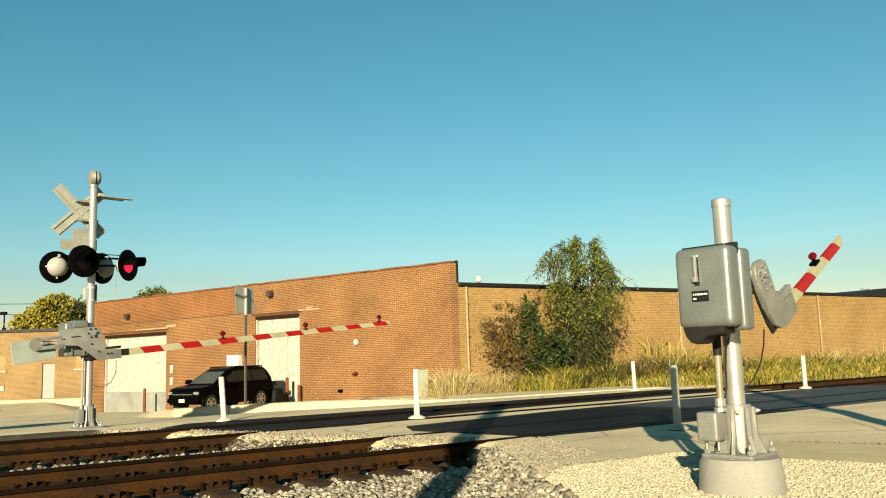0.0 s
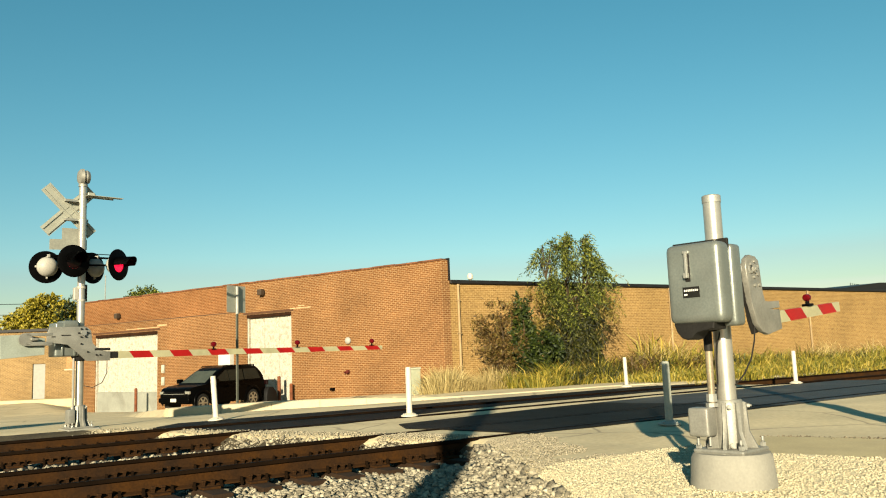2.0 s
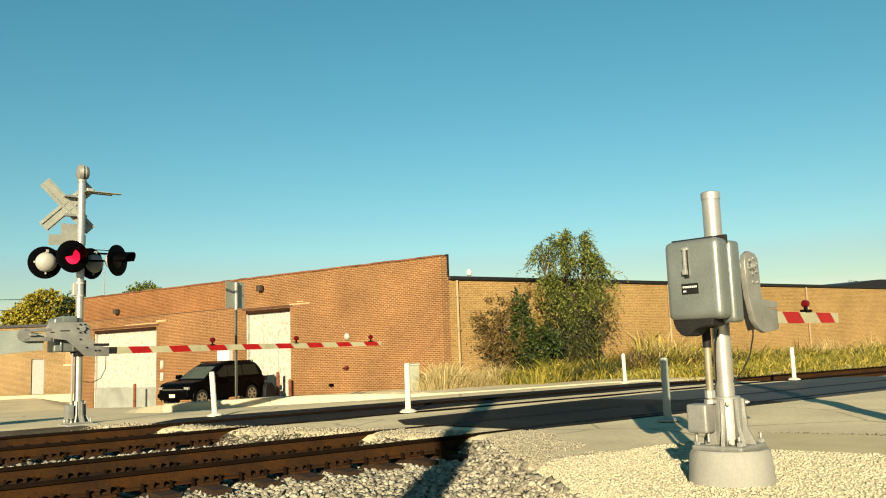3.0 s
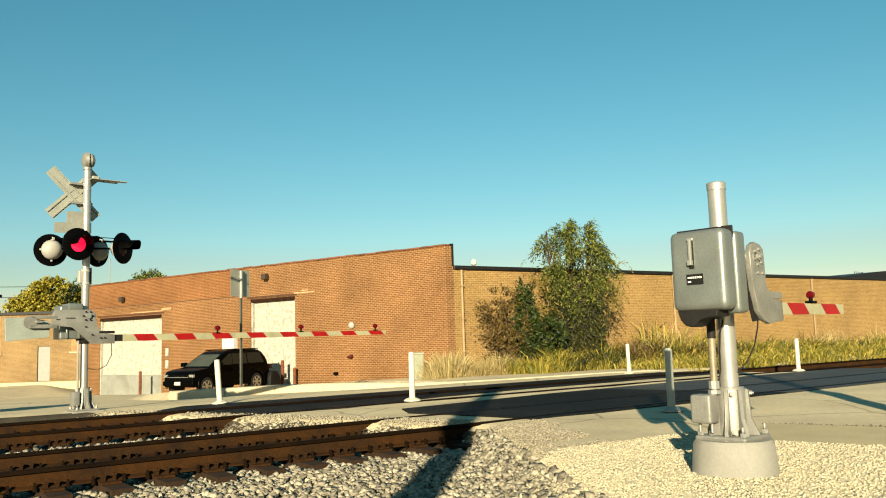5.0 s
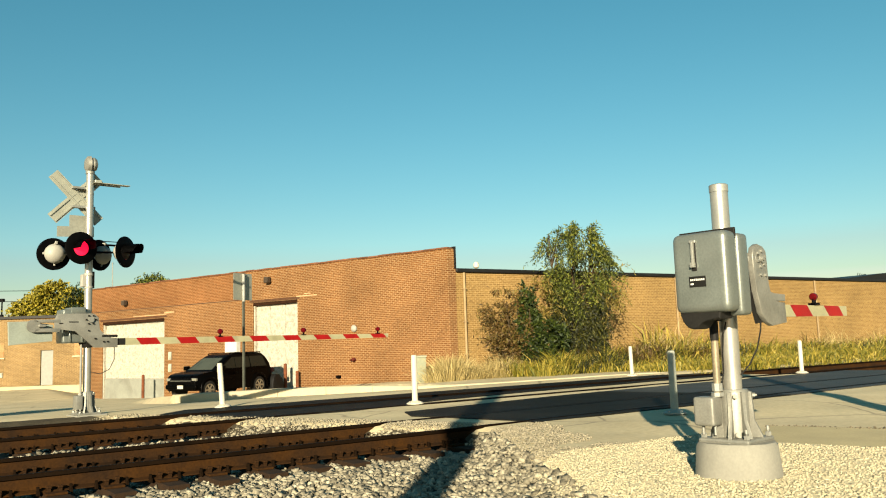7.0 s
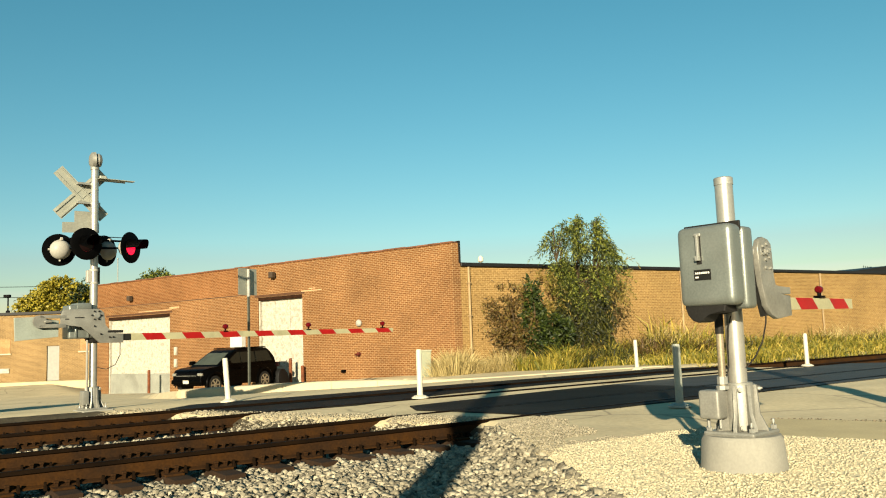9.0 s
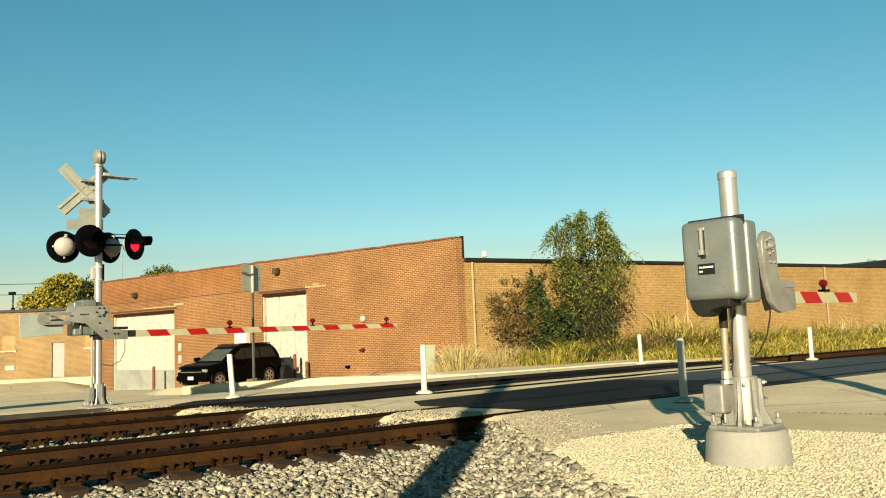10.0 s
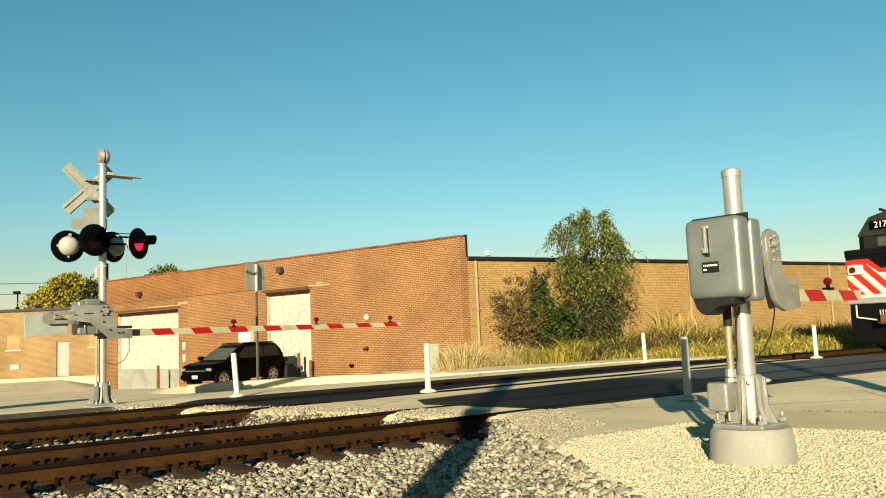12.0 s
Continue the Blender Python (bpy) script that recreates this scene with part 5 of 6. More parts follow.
M_GRASS_DRY = leaf_material("dry_grass", (0.36, 0.285, 0.115), (0.46, 0.37, 0.16), (0.24, 0.19, 0.07))
M_GRASS_GREEN = leaf_material("green_grass", (0.066, 0.085, 0.0074), (0.221, 0.191, 0.0184), (0.410, 0.308, 0.0505))


def leaves_mesh(name, leaves, mat, parent):
    """leaves: (centre, direction along the leaf, side vector, length, width). Each leaf is a folded pair of faces."""
    verts, faces = [], []
    for c, d, s, ln, w in leaves:
        k = len(verts)
        n = d.cross(s)
        verts += [tuple(c), tuple(c + d * ln * 0.5 + s * w), tuple(c + d * ln + n * ln * 0.12), tuple(c + d * ln * 0.5 - s * w)]
        faces += [(k, k + 1, k + 2), (k, k + 2, k + 3)]
    me = bpy.data.meshes.new(name)
    me.from_pydata(verts, [], faces)
    me.materials.append(mat)
    ob = new(name, me); ob.parent = parent
    return ob


def rand_unit(rng):
    v = rng.normal(size=3)
    return Vector(v / np.linalg.norm(v))


def tree(name, m, label, blobs, trunks, n, leaf, width, mat, droop, seed, spread=1.0):
    """A trunk with limbs that end in drooping leafy sprays gathered in uneven clumps. blobs: (x, y, z, rx, ry, rz, share)."""
    rng = np.random.default_rng(seed)
    t = thing(name, m, label, "tree" if "tree" in name else "shrub")
    bm = bmesh.new()
    for pts in trunks:
        for (a, ra), (b, rb) in zip(pts, pts[1:]):
            tube(bm, a, b, ra, rb, seg=8)
    base = Vector(trunks[0][-2][0])
    for x, y, z, rx, ry, rz, sh in blobs:
        c = Vector((x, y, z))
        start = base.lerp(Vector(trunks[0][-1][0]), rng.uniform(0, 0.9)) if z > base.z else Vector(trunks[0][0][0]).lerp(base, 0.6)
        mid = start.lerp(c, 0.5) + Vector((0, 0, 0.1))
        tube(bm, start, mid, 0.04, 0.028, seg=5); tube(bm, mid, c, 0.028, 0.012, seg=5)
    part("trunk", bm, M_BARK, t, smooth=True)
    leaves = []
    tot = sum(b[6] for b in blobs)
    for x, y, z, rx, ry, rz, sh in blobs:
        count = int(n * sh / tot)
        per = 16
        for k in range(max(1, count // per)):
            d = rand_unit(rng)
            r = rng.uniform(0.35, 1.08) ** 0.7
            p = Vector((x + d.x * rx * r, y + d.y * ry * r, z + d.z * rz * r))
            if noise.noise(p * 1.5) < -0.12:
                continue
            out = Vector((d.x, d.y, d.z * 0.4 + 0.25)).normalized()
            reach = rng.uniform(0.3, 1.15) * spread
            for j in range(per):
                f = j / per
                q = p + out * f * reach + Vector((0, 0, -droop * f * f * reach * 1.1)) + Vector(rng.normal(size=3)) * 0.035
                ld = (out * (1 - f) + Vector((0, 0, -droop * f)) + rand_unit(rng) * 0.65).normalized()
                sd = ld.cross(rand_unit(rng)).normalized()
                leaves.append((q, ld, sd, leaf * rng.uniform(0.7, 1.3), width * rng.uniform(0.7, 1.3)))
    leaves_mesh("crown", leaves, mat, t)
    return t


# positions along the side wall
def by_wall(s, off):
    return TAN_M @ Vector((s, -off, 0))


p = by_wall(5.2, 1.6)
def willow(m, label, seed):
    """An uneven tree: limbs rise from several stems, arch over and end in hanging feathery sprays; dense and dark below."""
    rng = np.random.default_rng(seed)
    t = thing("willow_tree", m, label, "tree")
    bm = bmesh.new()
    stems = [[(0, 0, -0.3), (0.02, 0, 1.3), (-0.05, 0.05, 3.0), (-0.15, 0, 4.3), (-0.2, 0, 5.0)], [(0.15, 0.1, -0.3), (0.3, 0.1, 1.5), (0.45, 0, 3.2), (0.65, 0, 4.4), (0.75, 0, 5.0)],
             [(-0.15, -0.1, -0.3), (-0.35, -0.1, 1.4), (-0.6, 0, 2.8), (-0.8, 0, 3.9), (-0.95, 0, 4.4)]]
    for st in stems:
        for k, (a, b) in enumerate(zip(st, st[1:])):
            tube(bm, a, b, 0.085 - 0.02 * k, 0.068 - 0.02 * k, seg=7)
    # height, reach to one side and the other along the wall, leafiness
    heights = (0.2, 0.9, 1.8, 2.6, 3.3, 3.9, 4.5, 5.1, 5.7, 6.1)
    left = (1.3, 1.6, 1.3, 0.9, 0.8, 1.1, 1.4, 1.8, 1.1, 0.5)
    right = (1.1, 1.1, 1.0, 0.95, 1.05, 1.6, 1.75, 1.5, 1.0, 0.6)
    thick = (1.0, 1.0, 1.0, 1.0, 0.85, 0.75, 0.8, 0.75, 0.7, 0.6)
    low, high = [], []

    def spray(q, td, ln, count, bag, big):
        for n in range(count):
            e = n / max(1, count - 1)
            pt = q + td * ln * e + Vector((0, 0, -0.75 * ln * e * e)) + Vector(rng.normal(size=3)) * 0.018
            ld = (td * 0.5 + Vector((0, 0, -0.9 * e)) + rand_unit(rng) * 0.75).normalized()
            bag.append((pt, ld, ld.cross(rand_unit(rng)).normalized(), rng.uniform(0.11, 0.20) * big, rng.uniform(0.016, 0.030) * big))

    limbs = 215
    for k in range(limbs):
        h = 0.15 + 5.65 * (k + rng.uniform(0, 1)) / limbs
        az = rng.uniform(0, 6.283)
        side = math.cos(az)
        r = float(np.interp(h, heights, left if side < 0 else right)) * rng.uniform(0.45, 1.08)
        if rng.uniform() > float(np.interp(h, heights, thick)) + 0.15:
            continue
        d = Vector((side, math.sin(az) * 0.7, 0))
        st = stems[0] if abs(side) < 0.3 or h < 1.0 else (stems[1] if side > 0 else stems[2])
        zs = [p[2] for p in st]
        hz = min(max(h - 0.55, 0.1), zs[-1] - 0.05)
        a = Vector((float(np.interp(hz, zs, [p[0] for p in st])), float(np.interp(hz, zs, [p[1] for p in st])), hz))
        tip = Vector((0.1, 0, 0)) + d * r
        lift = rng.uniform(0.3, 0.7)
        b = Vector((a.x + (tip.x - a.x) * 0.55, a.y + (tip.y - a.y) * 0.55, h + lift * 0.5))
        c = Vector((a.x + (tip.x - a.x) * 0.85, a.y + (tip.y - a.y) * 0.85, h + lift * 0.45))
        e = Vector((tip.x, tip.y, h - rng.uniform(0.0, 0.4)))
        pts = [a, b, c, e]
        for i, (p, q) in enumerate(zip(pts, pts[1:])):
            tube(bm, p, q, 0.02 - 0.006 * i, 0.014 - 0.005 * i, seg=4)
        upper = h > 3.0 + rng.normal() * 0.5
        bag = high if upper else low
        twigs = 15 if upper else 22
        for w in range(twigs):
            g = (0.12 if not upper else 0.3) + (0.88 if not upper else 0.7) * (w + rng.uniform(0, 1)) / twigs
            g3 = g * 3
            i = min(2, int(g3))
            q = pts[i].lerp(pts[i + 1], g3 - i)
            if noise.noise(q * 1.4) < (-0.22 if upper else -0.35):
                continue
            td = (d * rng.uniform(0.2, 1.0) + rand_unit(rng) * (0.75 if upper else 1.0)).normalized()
            spray(q, td, rng.uniform(0.25, 0.6) if upper else rng.uniform(0.2, 0.45), 12, bag, 0.95 if upper else 1.1)
        if upper and rng.uniform() < 0.6:
            spray(e, (d + Vector((0, 0, 0.15))).normalized(), rng.uniform(0.4, 0.8), 20, bag, 0.9)
    part("trunk", bm, M_BARK, t, smooth=True)
    leaves_mesh("crown", high, M_LEAF, t)
    leaves_mesh("lower_crown", low, M_LEAF_DEEP, t)["label"] = "dense dark green lower foliage"
    return t


willow(pose(p.x, p.y, -0.3), "green willow-like tree with drooping sprays against the brick wall", 3)
p = by_wall(2.5, 2.0)
tree("vine_shrub", pose(p.x, p.y, -0.3), "dark green leafy vine shrub at the foot of the willow",
     [(-0.15, 0, 3.2, 0.14, 0.15, 0.3, 0.15), (-0.12, 0, 2.75, 0.2, 0.25, 0.4, 0.4), (-0.12, 0, 2.2, 0.26, 0.3, 0.5, 0.6), (-0.1, 0, 1.7, 0.36, 0.4, 0.6, 0.8), (0.0, 0, 0.9, 0.5, 0.5, 0.7, 1.0), (0.8, 0.1, 1.0, 0.7, 0.5, 0.7, 0.9), (0.7, 0, 1.75, 0.5, 0.4, 0.3, 0.35)],
     [[((0, 0, -0.3), 0.05), ((0, 0, 1.4), 0.035), ((-0.1, 0, 3.0), 0.012)]], 9500, 0.17, 0.04, M_LEAF_DARK, 0.5, 5, 0.3)
p = by_wall(1.9, 1.6)
tree("dry_shrub", pose(p.x, p.y, -0.3), "half-bare brown shrub with thin upright stems",
     [(-0.2, 0, 2.9, 0.55, 0.4, 0.4, 0.6), (-0.5, 0, 2.2, 0.6, 0.4, 0.5, 0.8), (-0.1, 0, 1.6, 0.7, 0.4, 0.6, 0.8), (-0.4, 0, 1.0, 0.6, 0.4, 0.5, 0.5)],
     [[((0, 0, -0.3), 0.035), ((-0.1, 0, 1.3), 0.022), ((-0.3, 0, 3.0), 0.008)], [((0.1, 0, -0.3), 0.03), ((0.15, 0, 1.3), 0.02), ((0.2, 0, 3.1), 0.008)],
      [((-0.15, 0, -0.3), 0.03), ((-0.5, 0, 1.2), 0.02), ((-0.9, 0, 2.5), 0.008)]], 5200, 0.15, 0.024, M_LEAF_DRY, 0.4, 7, 0.7)
p = by_wall(4.6, 1.3)
tree("dry_shrub", pose(p.x, p.y, -0.3), "thin yellowing sprays hanging beside the willow crown",
     [(2.2, 0, 4.0, 0.5, 0.4, 0.45, 0.5), (2.0, 0, 3.2, 0.45, 0.4, 0.4, 0.4), (-0.9, 0, 3.5, 0.5, 0.4, 0.4, 0.5), (-0.9, 0, 2.4, 0.6, 0.4, 0.3, 0.5)],
     [[((0.2, 0, -0.3), 0.035), ((0.4, 0, 1.8), 0.022), ((0.6, 0, 3.8), 0.008)]], 3400, 0.16, 0.022, M_LEAF_YELLOW, 1.0, 9, 0.8)

# trees behind the roofs
tree("yellow_tree", pose(-28.3, 62, -0.4), "yellow-green autumn tree behind the low wing",
     [(0, 0, 5.2, 1.7, 1.6, 1.4, 1.3), (-1.4, 0, 4.6, 1.2, 1.2, 1.1, 0.6), (1.3, 0, 4.7, 1.2, 1.2, 1.2, 0.6), (0, 0, 3.8, 2.3, 1.8, 1.2, 0.8), (0.3, 0, 6.0, 1.0, 1.0, 0.6, 0.4)],
     [[((0, 0, 0), 0.25), ((0, 0, 2.5), 0.2), ((0, 0, 5.5), 0.05)]], 38000, 0.24, 0.08, M_LEAF_GOLD, 0.3, 11)
tree("dark_conifer_tree", pose(-26.4, 61, -0.9), "dark conifer tree behind the low wing",
     [(0, 0, 6.2, 0.3, 0.3, 0.6, 0.3), (0, 0, 5.4, 0.6, 0.6, 0.6, 0.6), (0, 0, 4.5, 0.95, 0.9, 0.7, 1.0), (0, 0, 3.5, 1.2, 1.1, 0.8, 1.0)],
     [[((0, 0, 0), 0.2), ((0, 0, 3), 0.12), ((0, 0, 6.4), 0.03)]], 5000, 0.2, 0.04, leaf_material("conifer", (0.0082, 0.01968, 0.006806), (0.0164, 0.03542, 0.01021), (0.0287, 0.04723, 0.01361)), 0.2, 13)
tree("green_tree", pose(-24.5, 73, -0.9), "green treetop showing over the warehouse roof",
     [(0, 0, 8.0, 0.9, 0.9, 0.6, 1.0), (-0.5, 0, 7.5, 0.8, 0.8, 0.6, 0.6), (0.6, 0, 7.6, 0.8, 0.8, 0.5, 0.6)],
     [[((0, 0, 0), 0.25), ((0, 0, 4), 0.2), ((0, 0, 7), 0.05)]], 7000, 0.22, 0.06, M_LEAF, 0.3, 15)
tree("bare_tree", pose(46, 83, -1), "distant reddish treetop beyond the long roof",
     [(0, 0, 6.4, 1.8, 1.4, 0.7, 1.0)], [[((0, 0, 0), 0.2), ((0, 0, 4), 0.15), ((0, 0, 6), 0.04)]], 2500, 0.25, 0.05, M_LEAF_DRY, 0.2, 17)


def grass_strip(name, mat, label, rows, seed, width=1.0):
    """Tufts of arching blades. rows: (s0, s1, nearest, farthest from the wall, blades, height, lean)."""
    rng = np.random.default_rng(seed)
    verts, faces = [], []
    for s0, s1, d0, d1, count, h, lean in rows:
        per = 22
        for k in range(count // per):
            q0 = by_wall(rng.uniform(s0, s1), rng.uniform(d0, d1))
            patchy = 0.5 + noise.noise((q0.x * 0.8, q0.y * 0.8, seed))
            if patchy < 0.12:
                continue
            tall = h * (0.45 + 0.85 * patchy) * rng.uniform(0.55, 1.3)
            spread = 0.10 + 0.12 * tall
            for j in range(per):
                qx, qy = q0.x + rng.normal() * spread, q0.y + rng.normal() * spread
                u, v = qx * UX + qy * UY, -qx * UY + qy * UX
                z = ground_z(u, v) - 0.03
                hh = tall * rng.uniform(0.45, 1.1)
                a = rng.uniform(0, 6.283)
                w = rng.uniform(0.006, 0.016) * (1 + tall * 0.5) * width
                wx, wy = math.cos(a) * w, math.sin(a) * w
                lx, ly = (qx - q0.x) * 1.4 + rng.normal() * lean * hh, (qy - q0.y) * 1.4 + rng.normal() * lean * hh
                i = len(verts)
                verts += [(qx - wx * 0.6, qy - wy * 0.6, z), (qx + wx * 0.6, qy + wy * 0.6, z), (qx + lx * 0.3 + wx, qy + ly * 0.3 + wy, z + hh * 0.62), (qx + lx * 0.3 - wx, qy + ly * 0.3 - wy, z + hh * 0.62),
                          (qx + lx, qy + ly, z + hh * (1.0 - 0.35 * min(1, abs(rng.normal()) * lean * 2)))]
                faces += [(i, i + 1, i + 2, i + 3), (i + 3, i + 2, i + 4)]
    me = bpy.data.meshes.new(name)
    me.from_pydata(verts, [], faces)
    me.materials.append(mat)
    return tagged(new(name, me), label, "grass", kind="stuff")


grass_strip("dry_grass", M_GRASS_DRY, "tall dry straw-coloured grass along the brick wall",
            [(-1.6, 2.8, 0.4, 2.2, 15000, 0.72, 0.05), (2.6, 10, 0.4, 3.6, 1500, 0.9, 0.35), (10, 60, 0.4, 3.6, 6000, 0.9, 0.4), (10, 13, 0.5, 2.5, 700, 1.7, 0.2), (20, 45, 0.4, 2.0, 1800, 1.4, 0.25)], 21, 0.6)
grass_strip("green_grass", M_GRASS_GREEN, "tall green and yellow weeds along the brick wall",
            [(1.0, 7.0, 1.2, 4.4, 11000, 0.75, 0.35), (7, 20, 0.6, 4.2, 16000, 0.85, 0.4), (20, 60, 0.6, 3.6, 15000, 0.9, 0.4), (9.5, 14, 0.5, 2.5, 3000, 1.5, 0.3),
             (3.5, 60, 4.2, 9.2, 12000, 0.5, 0.4), (2.5, 30, 7.0, 9.7, 16000, 0.5, 0.4)], 23)
grass_strip("brown_weeds", M_LEAF_DRY, "dead brown weeds among the grass", [(5.0, 10.5, 1.5, 4.2, 7000, 1.0, 0.4), (13, 40, 0.6, 3.4, 3500, 1.0, 0.4)], 25)
grass_strip("dark_weeds", M_LEAF_DEEP, "dark green broad weeds among the grass", [(2.0, 12, 1.2, 4.2, 10000, 0.8, 0.45), (12, 50, 0.6, 3.6, 12000, 0.75, 0.45)], 27)

# wires and a lamp post beyond the low wing
for k, (ya, yb) in enumerate(((7.35, 6.2), (6.55, 5.3))):
    t = thing("overhead_wire", Matrix.Identity(4), "thin dark overhead wire against the sky", "wire", "overhead wires")
    bm = bmesh.new(); a, b = Vector((-60, 67.9, ya)), Vector((-20, 66, yb))
    prev = a
    for i in range(1, 13):
        f = i / 12
        q = a.lerp(b, f) + Vector((0, 0, -0.6 * f * (1 - f)))
        tube(bm, prev, q, 0.025, seg=5); prev = q
    part("strand", bm, M_BLACK, t)
t = thing("wire_pole", pose(-60, 67.9, -1.5), "brown wooden pole carrying the overhead wires", "utility pole")
bm = bmesh.new(); tube(bm, (0, 0, -0.3), (0, 0, 9.6), 0.16, 0.12, seg=10); part("pole", bm, M_BARK, t)
t = thing("lamp_post", pose(-36.3, 70, -1.5), "thin dark lamp post behind the low wing", "lamp post")
bm = bmesh.new(); tube(bm, (0, 0, 0), (0, 0, 7.5), 0.09, 0.06, seg=8); part("pole", bm, M_BLACK, t)
bm = bmesh.new(); box(bm, -0.35, 0.2, -0.15, 0.15, 7.35, 7.6, 0.04, 1); box(bm, -0.15, 0.15, -0.1, 0.1, 6.0, 6.25, 0.04, 1); part("lamp_head", bm, M_BLACK, t)


t = thing("flagpole", pose(-27.0, 70, -1.5), "thin pale bare flagpole behind the warehouse", "pole")
bm = bmesh.new(); tube(bm, (0, 0, -0.2), (0, 0, 10.3), 0.06, 0.04, seg=8); part("pole", bm, M_STEEL, t)
bm = bmesh.new(); ball(bm, (0, 0, 10.34), 0.07, 10); part("finial", bm, M_STEEL, t, smooth=True)


# ---- locomotive ----
M_LOCO_RED = material("locomotive_red", (0.369, 0.01732, 0.009528), 0.4, vary=0.12, scale=3, fine=40, bump=0.02, stain=0.15)
M_LOCO_WHITE = material("locomotive_white", (0.4592, 0.4428, 0.3854), 0.4, vary=0.1, scale=3, fine=40, bump=0.02, stain=0.15, stain_colour=(0.328, 0.2952, 0.246))
M_LOCO_BLACK = material("locomotive_black", (0.0041, 0.003936, 0.003743), 0.5, vary=0.25, scale=3, fine=40, bump=0.03, spec=0.08)
M_LOCO_GREY = material("locomotive_silver", (0.2788, 0.2788, 0.2624), 0.5, metal=0.3, vary=0.15, scale=3, fine=40, bump=0.03, stain=0.2)
M_HEADLIGHT = glow("lit_headlight", (1.0, 0.93, 0.78), 3.0)


def clip_band(poly, lo, hi):
    """The part of a polygon of (s, z) pairs with lo <= s + z <= hi."""
    for sign, lim in ((1, lo), (-1, -hi)):
        outp = []
        for i in range(len(poly)):
            a, b = poly[i], poly[(i + 1) % len(poly)]
            fa, fb = sign * (a[0] + a[1]) - lim, sign * (b[0] + b[1]) - lim
            if fa >= 0:
                outp.append(a)
            if fa * fb < 0:
                f = fa / (fa - fb)
                outp.append((a[0] + (b[0] - a[0]) * f, a[1] + (b[1] - a[1]) * f))
        poly = outp
        if len(poly) < 3:
            return []
    return poly


def locomotive():
    t = thing("locomotive", Matrix.Identity(4), "black and red diesel locomotive with white and red striped nose", "locomotive")
    W = 1.55
    # nose: local x ahead, y to its left, z up
    bm = bmesh.new(); slab(bm, [(-1.5, 1.62), (0.0, 1.62), (0.0, 2.95), (-0.06, 3.05), (-1.5, 3.22)], -W + 0.02, W - 0.02, axis="y", bevel=0.03)
    nose = part("nose", bm, M_LOCO_WHITE, t, "white striped locomotive nose", smooth=True)
    for s in (1, -1):
        c0 = 1.72
        while c0 < 4.4:
            poly = clip_band([(0.0, 1.72), (1.5, 1.72), (1.5, 2.42), (1.10, 2.42), (0.70, 2.74), (0.0, 2.74)], c0 + 0.30, c0 + 0.58)
            if len(poly) > 2:
                bm = bmesh.new(); slab(bm, [(-(W - 0.03 - a) * s, z) for a, z in poly], 0.0, 0.006, axis="x")
                part("red_stripe", bm, M_LOCO_RED, nose)
            c0 += 0.56
        for out_poly in ([(0.0, 2.74), (0.70, 2.74), (1.10, 2.42), (1.52, 2.42), (1.52, 2.56), (1.16, 2.56), (0.76, 2.90), (0.0, 2.90)],):
            bm = bmesh.new(); slab(bm, [(-(W - 0.03 - a) * s, z) for a, z in out_poly], 0.0, 0.007, axis="x")
            part("red_band", bm, M_LOCO_RED, nose)
        bm = bmesh.new(); slab(bm, [(-(W - 0.03 - a) * s, z) for a, z in ((0.0, 2.90), (0.76, 2.90), (1.16, 2.56), (1.52, 2.56), (1.52, 3.0), (0.0, 3.0))], 0.0, 0.007, axis="x")
        part("black_brow", bm, M_LOCO_BLACK, nose)
        # marker light box
        bm = bmesh.new(); box(bm, 0.0, 0.06, s * (W - 0.62) if s > 0 else -(W - 0.08), (W - 0.08) if s > 0 else -(W - 0.62), 2.40, 2.72, 0.02, 1)
        mk = part("marker_box", bm, M_LOCO_WHITE, nose)
        bm = bmesh.new(); tube(bm, (0.05, s * (W - 0.28), 2.56), (0.10, s * (W - 0.28), 2.56), 0.10, seg=14); part("marker_lamp", bm, M_RED_LENS, nose)
    bm = bmesh.new(); box(bm, -1.5, 0.004, -W - 0.01, W + 0.01, 3.0, 3.24, 0.03, 1)
    part("nose_top", bm, M_LOCO_BLACK, t)
    for z in (2.70, 2.92):
        bm = bmesh.new(); tube(bm, (0.0, 0, z), (0.07, 0, z), 0.13, seg=16); part("headlight_ring", bm, M_LOCO_BLACK, nose)
        bm = bmesh.new(); tube(bm, (0.06, 0, z), (0.078, 0, z), 0.10, seg=16); part("headlight", bm, M_HEADLIGHT, nose, "lit white headlight")
    # cab with chamfered roof
    prof = [(-W, 1.62), (-W, 3.78), (-W + 0.42, 4.36), (-0.5, 4.52), (0.5, 4.52), (W - 0.42, 4.36), (W, 3.78), (W, 1.62)]
    bm = bmesh.new(); slab(bm, prof, -3.6, -1.0, axis="x", bevel=0.02)
    cab = part("cab", bm, M_LOCO_BLACK, t, smooth=True)
    bm = bmesh.new(); slab(bm, [(-W - 0.006, 3.80), (-W + 0.42, 4.372), (-0.5, 4.53), (0.5, 4.53), (W - 0.42, 4.372), (W + 0.006, 3.80), (W + 0.004, 3.74), (-W - 0.004, 3.74)], -3.6, -0.97, axis="x")
    part("cab_roof", bm, material("dark_grey_roof", (0.016, 0.0155, 0.0135), 0.6, vary=0.2, scale=3), t, "grey cab roof and brow")
